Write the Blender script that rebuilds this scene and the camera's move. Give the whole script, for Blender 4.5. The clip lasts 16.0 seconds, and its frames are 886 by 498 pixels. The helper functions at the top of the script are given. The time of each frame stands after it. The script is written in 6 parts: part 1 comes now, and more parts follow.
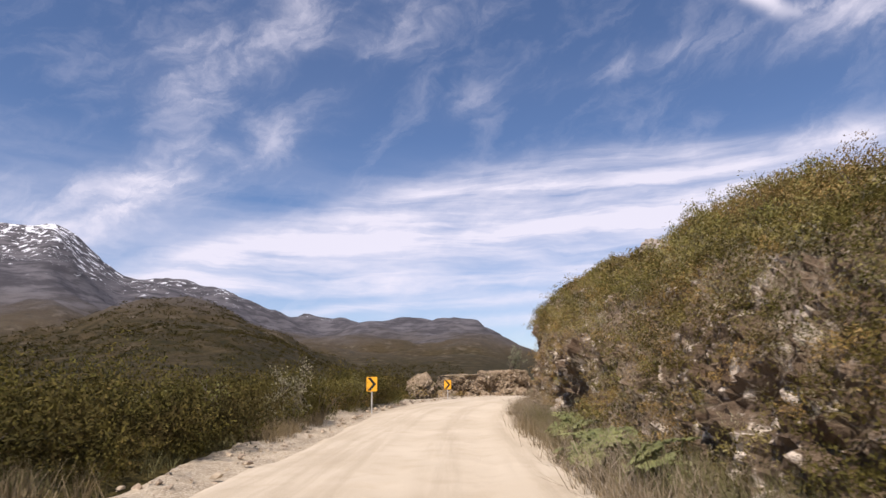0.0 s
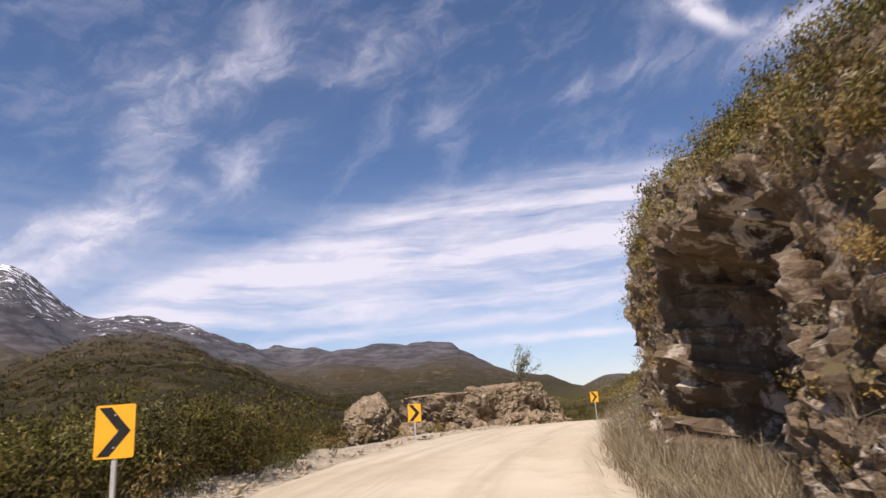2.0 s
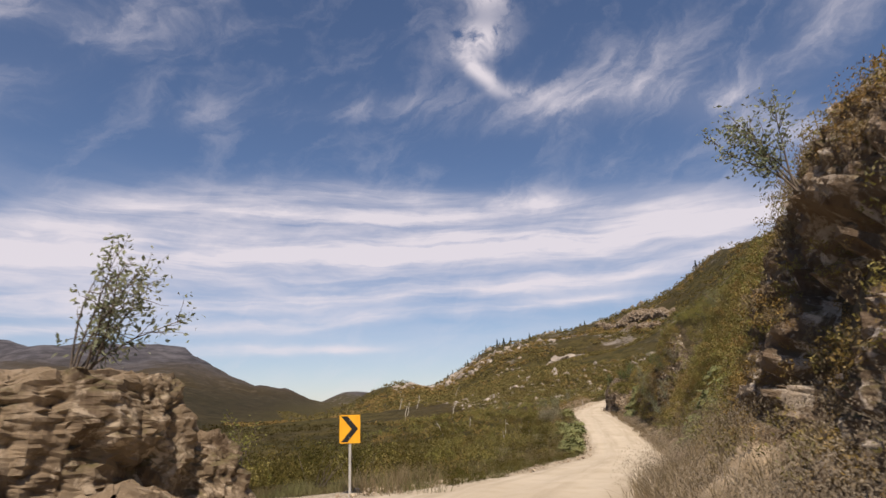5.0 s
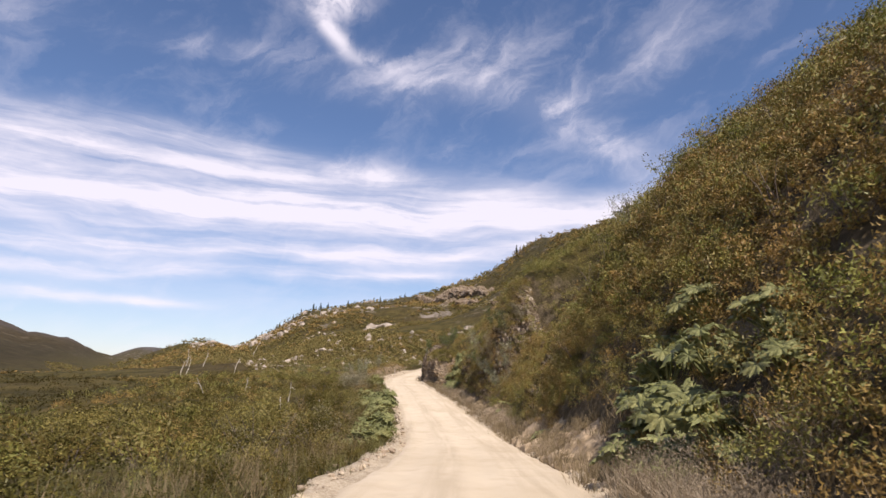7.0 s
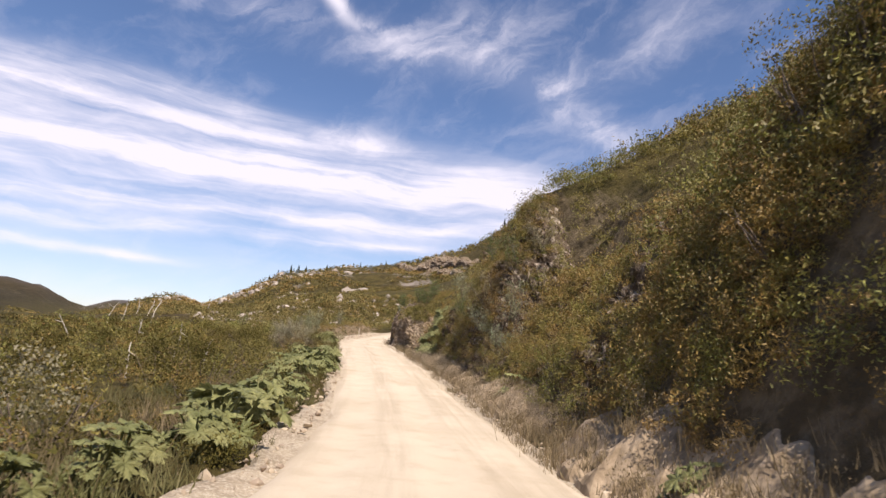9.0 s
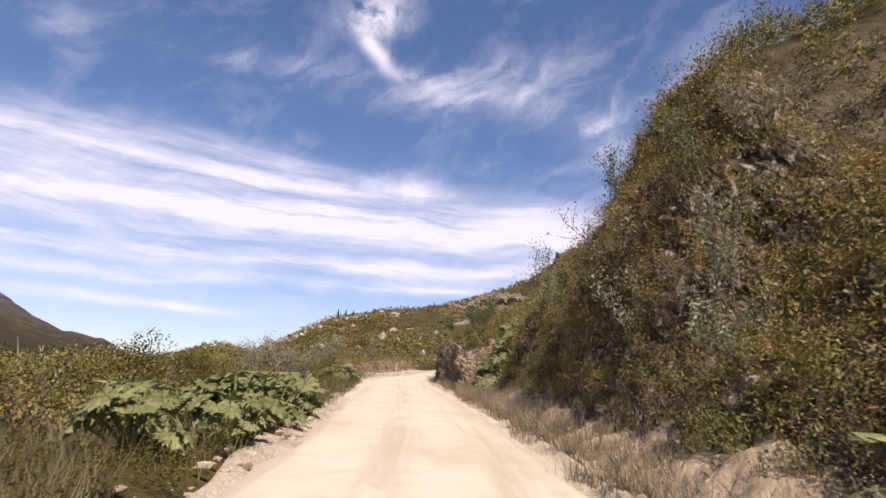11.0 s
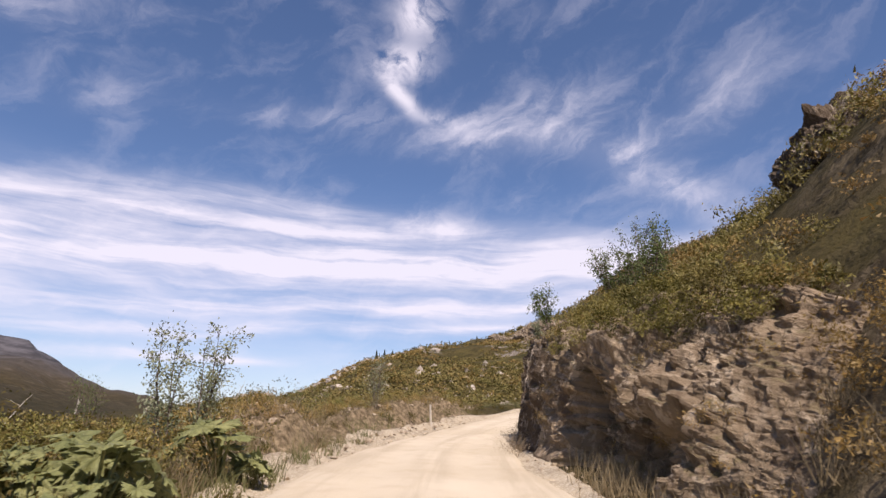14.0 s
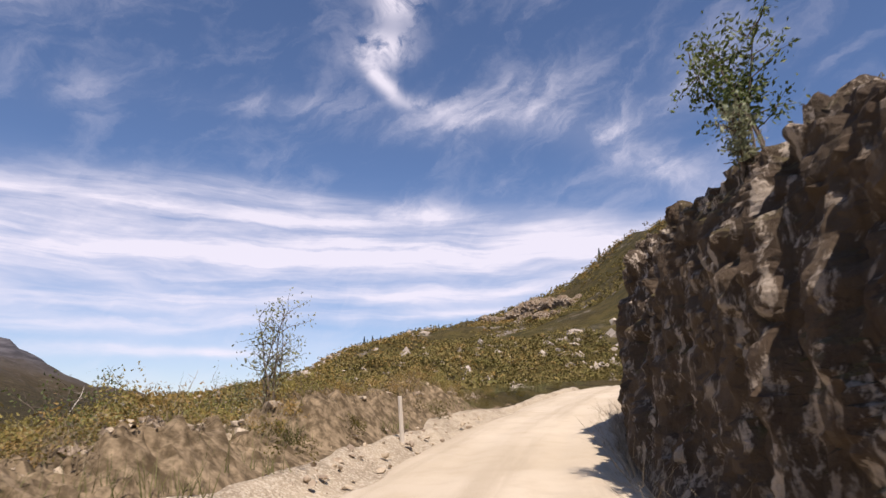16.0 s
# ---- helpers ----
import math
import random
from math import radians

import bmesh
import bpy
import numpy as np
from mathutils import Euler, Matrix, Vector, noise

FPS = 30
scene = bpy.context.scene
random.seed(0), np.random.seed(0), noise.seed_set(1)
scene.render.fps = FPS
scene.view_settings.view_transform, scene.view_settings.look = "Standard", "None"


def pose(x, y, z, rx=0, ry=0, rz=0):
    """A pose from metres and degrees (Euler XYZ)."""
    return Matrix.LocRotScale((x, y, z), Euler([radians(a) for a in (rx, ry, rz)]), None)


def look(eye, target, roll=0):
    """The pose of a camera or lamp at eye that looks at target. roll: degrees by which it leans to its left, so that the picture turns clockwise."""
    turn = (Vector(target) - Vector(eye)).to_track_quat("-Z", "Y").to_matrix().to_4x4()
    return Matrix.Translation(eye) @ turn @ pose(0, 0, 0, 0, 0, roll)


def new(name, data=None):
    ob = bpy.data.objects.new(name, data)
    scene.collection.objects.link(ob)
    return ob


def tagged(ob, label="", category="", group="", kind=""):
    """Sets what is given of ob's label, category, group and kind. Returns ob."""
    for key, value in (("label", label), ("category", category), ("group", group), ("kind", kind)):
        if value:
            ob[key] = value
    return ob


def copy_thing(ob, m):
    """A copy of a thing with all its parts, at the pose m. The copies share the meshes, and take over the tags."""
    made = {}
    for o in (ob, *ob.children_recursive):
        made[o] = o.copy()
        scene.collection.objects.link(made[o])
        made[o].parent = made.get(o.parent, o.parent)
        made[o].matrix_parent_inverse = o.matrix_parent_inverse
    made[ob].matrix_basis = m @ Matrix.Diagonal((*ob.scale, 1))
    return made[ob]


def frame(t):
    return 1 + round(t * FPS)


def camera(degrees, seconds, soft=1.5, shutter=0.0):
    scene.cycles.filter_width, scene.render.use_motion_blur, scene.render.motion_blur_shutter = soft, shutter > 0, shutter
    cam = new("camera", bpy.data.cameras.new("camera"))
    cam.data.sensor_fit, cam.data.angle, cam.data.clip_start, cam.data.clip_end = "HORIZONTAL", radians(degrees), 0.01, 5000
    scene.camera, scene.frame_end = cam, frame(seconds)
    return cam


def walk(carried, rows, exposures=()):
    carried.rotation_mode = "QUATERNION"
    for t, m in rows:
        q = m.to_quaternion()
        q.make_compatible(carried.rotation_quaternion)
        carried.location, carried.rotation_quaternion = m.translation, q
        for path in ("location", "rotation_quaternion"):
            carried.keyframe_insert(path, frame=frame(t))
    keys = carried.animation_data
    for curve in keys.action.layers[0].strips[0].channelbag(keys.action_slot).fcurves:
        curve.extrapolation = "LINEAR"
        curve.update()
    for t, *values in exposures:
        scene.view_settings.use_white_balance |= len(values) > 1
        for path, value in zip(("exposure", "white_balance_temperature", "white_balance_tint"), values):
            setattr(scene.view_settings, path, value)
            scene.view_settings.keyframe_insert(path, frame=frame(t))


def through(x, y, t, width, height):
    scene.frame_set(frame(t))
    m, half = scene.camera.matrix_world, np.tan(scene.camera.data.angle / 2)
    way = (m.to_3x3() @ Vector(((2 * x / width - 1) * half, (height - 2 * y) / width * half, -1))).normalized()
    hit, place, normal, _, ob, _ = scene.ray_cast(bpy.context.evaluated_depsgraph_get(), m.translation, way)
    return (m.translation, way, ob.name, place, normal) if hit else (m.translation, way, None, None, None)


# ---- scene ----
cam = camera(72.0, 16.0, 1.5, 0.1)
PATH = [
    (0, (0.006, -0.002, 1.5), (-0.01, 1.949, 1.938), -1.05),
    (0.5, (-0.034, 5.359, 1.456), (-0.039, 7.304, 1.922), -1.59),
    (1, (0.084, 10.753, 1.492), (0.102, 12.689, 1.99), -2.82),
    (1.5, (0.187, 15.967, 1.566), (0.231, 17.901, 2.074), -4.08),
    (2, (0.301, 21.009, 1.598), (0.385, 22.941, 2.108), -4.29),
    (2.5, (0.631, 25.734, 1.703), (0.772, 27.663, 2.212), -4.49),
    (3, (1.162, 29.662, 1.826), (1.377, 31.584, 2.334), -4.10),
    (3.5, (1.919, 34.196, 1.895), (2.275, 36.094, 2.413), -3.72),
    (4, (3.369, 38.418, 1.975), (3.89, 40.279, 2.491), -4.21),
    (4.5, (5.052, 42.38, 1.994), (5.733, 44.189, 2.505), -3.53),
    (5, (6.734, 46.814, 2.058), (7.569, 48.556, 2.573), -2.06),
    (5.6, (9.289, 51.663, 2.007), (10.3, 53.314, 2.509), -1.14),
    (6.25, (12.948, 56.514, 1.79), (14.124, 58.063, 2.256), 0.15),
    (6.9, (17.031, 60.985, 1.508), (18.326, 62.449, 1.933), 1.41),
    (7.5, (20.729, 64.806, 1.282), (22.079, 66.226, 1.681), 2.25),
    (8, (23.664, 67.877, 1.132), (25.038, 69.283, 1.5), 3.51),
    (8.5, (26.534, 70.899, 0.923), (27.913, 72.304, 1.276), 4.96),
    (9, (29.503, 74.088, 0.689), (30.862, 75.516, 1.031), 5.31),
    (9.6, (32.849, 77.671, 0.458), (34.175, 79.125, 0.815), 5.23),
    (10.25, (36.294, 81.506, 0.312), (37.571, 82.991, 0.717), 4.77),
    (10.9, (39.832, 85.739, 0.32), (41.056, 87.253, 0.78), 4.20),
    (11.5, (43.429, 90.395, 0.502), (44.611, 91.93, 0.997), 3.83),
    (12, (46.624, 94.677, 0.734), (47.772, 96.224, 1.271), 3.39),
    (12.5, (49.817, 98.893, 1.013), (50.94, 100.449, 1.574), 2.40),
    (13, (52.694, 102.818, 1.289), (53.806, 104.38, 1.859), 1.83),
    (13.5, (55.301, 106.485, 1.519), (56.404, 108.051, 2.095), 1.36),
    (14, (57.51, 109.8, 1.7), (58.608, 111.367, 2.28), 1.19),
    (14.5, (59.812, 113.088, 1.919), (60.917, 114.648, 2.505), 0.44),
    (15, (62.225, 116.473, 2.197), (63.338, 118.031, 2.774), 0.40),
    (15.5, (64.525, 119.66, 2.374), (65.64, 121.224, 2.93), 0.50),
    (16, (66.884, 122.749, 2.533), (68.025, 124.302, 3.068), -0.89),
]
walk(cam, [(t, look(eye, target, roll)) for t, eye, target, roll in PATH],
     [(0, 0.27, 6400, 20), (2.5, 0.22, 6520, 20), (3.5, 0.05, 6650, 19), (5, 0.04, 6850, 18), (7, 0.38, 6580, 20), (9, 0.47, 6560, 20), (11.5, 0.42, 6460, 23), (13, 0.36, 6450, 22), (14.5, 0.31, 6500, 22), (16, 0.29, 6500, 21)])

# ---------------------------------------------------------------- sky, sun
SUN_AZ, SUN_EL = 201.0, 53.0   # degrees east of +y, above the horizon

world = bpy.data.worlds.new("sky")
scene.world = world
world.use_nodes = True
wn, wl = world.node_tree.nodes, world.node_tree.links
wn.clear()


def wmath(op, a, b=None, c=None, clamp=False):
    n = wn.new("ShaderNodeMath")
    n.operation, n.use_clamp = op, clamp
    for i, v in enumerate((a, b, c)):
        if v is None:
            continue
        if isinstance(v, (int, float)):
            n.inputs[i].default_value = v
        else:
            wl.new(v, n.inputs[i])
    return n.outputs[0]


def wrange(v, lo, hi):
    n = wn.new("ShaderNodeMapRange")
    n.interpolation_type = "SMOOTHSTEP"
    n.inputs[1].default_value, n.inputs[2].default_value = lo, hi
    wl.new(v, n.inputs[0])
    return n.outputs[0]


def wnoise(vec, scale, detail, rough, distort=0.0):
    n = wn.new("ShaderNodeTexNoise")
    n.inputs["Scale"].default_value, n.inputs["Detail"].default_value = scale, detail
    n.inputs["Roughness"].default_value, n.inputs["Distortion"].default_value = rough, distort
    wl.new(vec, n.inputs["Vector"])
    return n.outputs["Fac"]


coord = wn.new("ShaderNodeTexCoord").outputs["Generated"]
sep = wn.new("ShaderNodeSeparateXYZ")
wl.new(coord, sep.inputs[0])
AZ = wmath("MULTIPLY", wmath("ARCTAN2", sep.outputs[0], sep.outputs[1]), 57.2958)
EL = wmath("MULTIPLY", wmath("ARCSINE", sep.outputs[2]), 57.2958)


def wvec(x, y, z=0.0):
    n = wn.new("ShaderNodeCombineXYZ")
    for i, v in enumerate((x, y, z)):
        if isinstance(v, (int, float)):
            n.inputs[i].default_value = v
        else:
            wl.new(v, n.inputs[i])
    return n.outputs[0]


def blob(az, el, wa, we, turn=0.0):
    """A soft round mask of half-widths wa, we about a place in the sky, turned by some degrees."""
    c, s = math.cos(radians(turn)), math.sin(radians(turn))
    da, de = wmath("SUBTRACT", AZ, az), wmath("SUBTRACT", EL, el)
    u = wmath("DIVIDE", wmath("ADD", wmath("MULTIPLY", da, c), wmath("MULTIPLY", de, s)), wa)
    v = wmath("DIVIDE", wmath("SUBTRACT", wmath("MULTIPLY", de, c), wmath("MULTIPLY", da, s)), we)
    r2 = wmath("ADD", wmath("MULTIPLY", u, u), wmath("MULTIPLY", v, v))
    return wmath("POWER", 2.718, wmath("MULTIPLY", r2, -1.0))


# high cloud: long level bands low down, torn wisps and one bright puff higher up
warp = wnoise(wvec(wmath("MULTIPLY", AZ, 0.055), wmath("MULTIPLY", EL, 0.20), 1.0), 1.0, 5.0, 0.55, 0.3)
curl = wnoise(wvec(wmath("MULTIPLY", AZ, 0.30), wmath("MULTIPLY", EL, 0.36), 5.0), 1.0, 6.0, 0.62, 0.4)
ROW = wmath("ADD", EL, wmath("MULTIPLY", wmath("SUBTRACT", warp, 0.5), 3.4))
fibre = wnoise(wvec(wmath("MULTIPLY", AZ, 0.075), wmath("MULTIPLY", ROW, 0.95), 4.0), 1.0, 7.0, 0.60, 0.35)
sheet = wnoise(wvec(wmath("MULTIPLY", AZ, 0.050), wmath("MULTIPLY", ROW, 0.26), 8.0), 1.0, 5.0, 0.55, 0.3)


def band(el, half, turn_at, drop, rise, start, end):
    """A level band of cloud that sinks to one side of turn_at and climbs slowly to the other."""
    x = wmath("SUBTRACT", AZ, turn_at)
    neg = wmath("MINIMUM", x, 0.0)
    mid = wmath("ADD", wmath("SUBTRACT", el, wmath("MULTIPLY", wmath("MULTIPLY", neg, neg), drop)), wmath("MULTIPLY", wmath("MAXIMUM", x, 0.0), rise))
    v = wmath("DIVIDE", wmath("SUBTRACT", ROW, mid), half)
    ends = wmath("MULTIPLY", wrange(AZ, start, start + 9.0), wmath("SUBTRACT", 1.0, wrange(AZ, end - 10.0, end)))
    return wmath("MULTIPLY", wmath("POWER", 2.718, wmath("MULTIPLY", wmath("MULTIPLY", v, v), -1.0)), ends)


def total(parts):
    acc = parts[0]
    for p in parts[1:]:
        acc = wmath("ADD", acc, p)
    return acc


low = total([band(20.0, 1.15, 22.0, 0.0033, -0.02, -14.0, 33.0), band(18.0, 0.7, 14.0, 0.002, 0.02, -2.0, 44.0),
             band(16.2, 1.35, 8.0, 0.0047, 0.02, -28.0, 56.0), band(12.2, 1.9, -8.0, 0.0075, 0.042, -32.0, 75.0),
             band(14.2, 0.8, 6.0, 0.004, 0.03, -16.0, 70.0), band(9.6, 0.9, 0.0, 0.001, 0.045, -34.0, 60.0),
             band(7.9, 0.55, 0.0, 0.005, 0.040, -18.0, 48.0), band(6.1, 0.42, 9.0, 0.002, -0.01, -2.0, 24.0)])
grain_ = wmath("ADD", 0.21, wmath("MULTIPLY", wrange(wmath("ADD", wmath("MULTIPLY", fibre, 0.55), wmath("MULTIPLY", sheet, 0.45)), 0.32, 0.70), 0.74))
bands = wmath("MULTIPLY", low, grain_)
veil = wmath("MULTIPLY", wmath("MULTIPLY", wrange(sheet, 0.30, 0.70), wrange(EL, 2.5, 9.0)), wmath("SUBTRACT", 1.0, wrange(ROW, 14.0, 23.0)))
haze = wmath("SUBTRACT", 1.0, wrange(EL, 1.0, 11.0))
AZ, EL = wmath("ADD", AZ, wmath("MULTIPLY", wmath("SUBTRACT", curl, 0.5), 2.6)), wmath("ADD", EL, wmath("MULTIPLY", wmath("SUBTRACT", curl, 0.5), -1.6))
torn = wnoise(wvec(wmath("MULTIPLY", wmath("ADD", AZ, wmath("MULTIPLY", EL, 0.6)), 0.10),
                   wmath("MULTIPLY", wmath("SUBTRACT", EL, wmath("MULTIPLY", AZ, 0.5)), 0.24), 2.0), 1.0, 8.0, 0.60, 0.5)
lump = wnoise(wvec(wmath("MULTIPLY", AZ, 0.34), wmath("MULTIPLY", EL, 0.34), 7.0), 1.0, 7.0, 0.62, 0.5)
wisps = total([blob(-28.0, 16.6, 7.0, 2.3, 30.0), blob(-24.2, 18.6, 3.6, 2.4, 20.0), blob(-23.6, 27.8, 5.4, 3.2, 22.0), wmath("MULTIPLY", blob(-16.0, 23.2, 6.5, 2.4, 35.0), 0.55),
               wmath("MULTIPLY", blob(-14.0, 33.5, 8.0, 3.0, 34.0), 0.6), wmath("MULTIPLY", blob(-3.5, 32.6, 5.5, 2.2, 16.0), 0.55),
               wmath("MULTIPLY", blob(3.3, 26.5, 4.0, 1.1, 16.0), 0.28), wmath("MULTIPLY", blob(22.0, 28.2, 8.0, 1.0, 5.0), 0.42),
               wmath("MULTIPLY", blob(-34.0, 12.5, 6.0, 3.0, 20.0), 0.6)])
tail = total([blob(39.5, 27.2, 7.5, 1.7, 0.0), blob(51.0, 25.2, 6.0, 1.9, -27.0), blob(58.5, 20.9, 5.5, 1.7, -33.0),
              wmath("MULTIPLY", blob(60.0, 27.6, 7.0, 2.2, 24.0), 0.7), wmath("MULTIPLY", blob(45.0, 29.8, 7.5, 1.5, 12.0), 0.55), wmath("MULTIPLY", blob(33.0, 19.0, 5.5, 0.9, 0.0), 0.7)])
high = wmath("MULTIPLY", wmath("ADD", wmath("MULTIPLY", wisps, 0.62), wmath("MULTIPLY", tail, 0.56)), wmath("ADD", 0.14, wrange(torn, 0.34, 0.74)))
puff = wmath("MULTIPLY", wrange(lump, 0.30, 0.55),
             total([blob(31.6, 37.8, 2.6, 2.1, 0.0), blob(30.2, 33.6, 2.9, 1.5, 8.0), blob(30.2, 30.8, 2.2, 0.75, -40.0), wmath("MULTIPLY", blob(33.6, 28.9, 2.6, 0.7, -8.0), 0.4)]))
thin = wmath("MULTIPLY", wrange(torn, 0.44, 0.80), 0.22)
cover = total([bands, wmath("MULTIPLY", veil, 0.32), wmath("MULTIPLY", haze, 0.26), high, wmath("MULTIPLY", puff, 1.0), thin])
cover = wmath("MULTIPLY", wmath("MINIMUM", cover, 1.0), wrange(sep.outputs[2], -0.02, 0.04))

sky = wn.new("ShaderNodeTexSky")
sky.sky_type, sky.sun_disc = "NISHITA", False
sky.sun_elevation, sky.sun_rotation = radians(SUN_EL), radians(SUN_AZ)
sky.air_density, sky.dust_density, sky.ozone_density = 1.0, 0.2, 6.0
SKY_STRENGTH = 0.092
blue = wn.new("ShaderNodeBackground")
blue.inputs["Strength"].default_value = SKY_STRENGTH
wl.new(sky.outputs[0], blue.inputs["Color"])
white = wn.new("ShaderNodeBackground")
white.inputs["Color"].default_value = (0.80, 0.79, 0.84, 1)
white.inputs["Strength"].default_value = 0.95
mixed = wn.new("ShaderNodeMixShader")
wl.new(wmath("MULTIPLY", cover, 0.88), mixed.inputs[0])
wl.new(blue.outputs[0], mixed.inputs[1])
wl.new(white.outputs[0], mixed.inputs[2])
out = wn.new("ShaderNodeOutputWorld")
wl.new(mixed.outputs[0], out.inputs["Surface"])

sun_data = bpy.data.lights.new("sun", "SUN")
sun_data.energy, sun_data.angle, sun_data.color = 5.0, radians(0.53), (1.0, 0.93, 0.80)
sun = new("sun", sun_data)
to_sun = Vector((math.sin(radians(SUN_AZ)) * math.cos(radians(SUN_EL)), math.cos(radians(SUN_AZ)) * math.cos(radians(SUN_EL)), math.sin(radians(SUN_EL))))
sun.matrix_world = look(to_sun * 50, (0, 0, 0))


# ---------------------------------------------------------------- materials
class Mat:
    """A node material with short helpers."""

    def __init__(self, name, rough=0.8, spec=0.3):
        self.m = bpy.data.materials.new(name)
        self.m.use_nodes = True
        self.n, self.l = self.m.node_tree.nodes, self.m.node_tree.links
        self.b = self.n["Principled BSDF"]
        self.b.inputs["Roughness"].default_value = rough
        self.b.inputs["Specular IOR Level"].default_value = spec
        self.pos = self.n.new("ShaderNodeTexCoord").outputs["Object"]

    def put(self, v, socket):
        if isinstance(v, (int, float)):
            socket.default_value = v
        elif isinstance(v, tuple):
            socket.default_value = (*v, 1) if len(v) == 3 else v
        else:
            self.l.new(v, socket)

    def noise(self, scale, detail=4.0, rough=0.55, distort=0.0, stretch=None, vec=None):
        n = self.n.new("ShaderNodeTexNoise")
        n.inputs["Scale"].default_value, n.inputs["Detail"].default_value = scale, detail
        n.inputs["Roughness"].default_value, n.inputs["Distortion"].default_value = rough, distort
        v = vec or self.pos
        if stretch:
            mp = self.n.new("ShaderNodeMapping")
            mp.inputs["Scale"].default_value = stretch
            self.l.new(v, mp.inputs[0])
            v = mp.outputs[0]
        self.l.new(v, n.inputs["Vector"])
        return n.outputs["Fac"]

    def voronoi(self, scale, feature="F1", out="Distance", stretch=None):
        n = self.n.new("ShaderNodeTexVoronoi")
        n.feature = feature
        n.inputs["Scale"].default_value = scale
        v = self.pos
        if stretch:
            mp = self.n.new("ShaderNodeMapping")
            mp.inputs["Scale"].default_value = stretch
            self.l.new(v, mp.inputs[0])
            v = mp.outputs[0]
        self.l.new(v, n.inputs["Vector"])
        return n.outputs[out]

    def ramp(self, v, lo, hi):
        n = self.n.new("ShaderNodeMapRange")
        n.interpolation_type = "SMOOTHSTEP"
        n.inputs[1].default_value, n.inputs[2].default_value = lo, hi
        self.put(v, n.inputs[0])
        return n.outputs[0]

    def math(self, op, a, b=0.0):
        n = self.n.new("ShaderNodeMath")
        n.operation = op
        self.put(a, n.inputs[0])
        self.put(b, n.inputs[1])
        return n.outputs[0]

    def mix(self, f, a, b):
        n = self.n.new("ShaderNodeMix")
        n.data_type = "RGBA"
        self.put(f, n.inputs[0])
        self.put(a, n.inputs[6])
        self.put(b, n.inputs[7])
        return n.outputs[2]

    def axis(self, which, of=None):
        n = self.n.new("ShaderNodeSeparateXYZ")
        self.l.new(of or self.pos, n.inputs[0])
        return n.outputs["XYZ".index(which)]

    def normal_z(self):
        return self.axis("Z", self.n.new("ShaderNodeNewGeometry").outputs["True Normal"])

    def island(self):
        return self.n.new("ShaderNodeNewGeometry").outputs["Random Per Island"]

    def own(self):
        return self.n.new("ShaderNodeObjectInfo").outputs["Random"]

    def colour(self, v):
        self.put(v, self.b.inputs["Base Color"])
        return self

    def bump(self, v, strength, distance):
        n = self.n.new("ShaderNodeBump")
        n.inputs["Strength"].default_value, n.inputs["Distance"].default_value = strength, distance
        self.l.new(v, n.inputs["Height"])
        self.l.new(n.outputs[0], self.b.inputs["Normal"])
        return self


def leaf_mat(name, dark, light, dry, rough=0.55, through=0.18, gloss=0.35, vein=0.0):
    """Leaves that differ one by one, some of them dry, and let some light through."""
    k = Mat(name, rough, gloss)
    i = k.island()
    patch = k.ramp(k.noise(0.35, 3), 0.35, 0.65)
    c = k.mix(k.math("ADD", k.math("MULTIPLY", i, 0.45), k.math("MULTIPLY", k.ramp(k.noise(1.5, 4), 0.36, 0.64), 0.55)), dark, light)
    c = k.mix(k.math("MULTIPLY", k.ramp(i, 0.86, 0.97), k.math("ADD", k.math("MULTIPLY", patch, 0.6), 0.15)), c, dry)
    c = k.mix(k.math("MULTIPLY", patch, 0.42), c, dry)
    if vein:
        c = k.mix(k.math("MULTIPLY", k.ramp(k.noise(11, 5, 0.65), 0.42, 0.66), 0.55), c, tuple(v * 0.55 for v in dark))
        k.bump(k.noise(26, 4, 0.6), vein, 0.03)
    k.colour(c)
    t = k.n.new("ShaderNodeBsdfTranslucent")
    k.l.new(c, t.inputs[0])
    m = k.n.new("ShaderNodeMixShader")
    m.inputs[0].default_value = through
    k.l.new(k.b.outputs[0], m.inputs[1])
    k.l.new(t.outputs[0], m.inputs[2])
    k.l.new(m.outputs[0], k.n["Material Output"].inputs["Surface"])
    return k.m


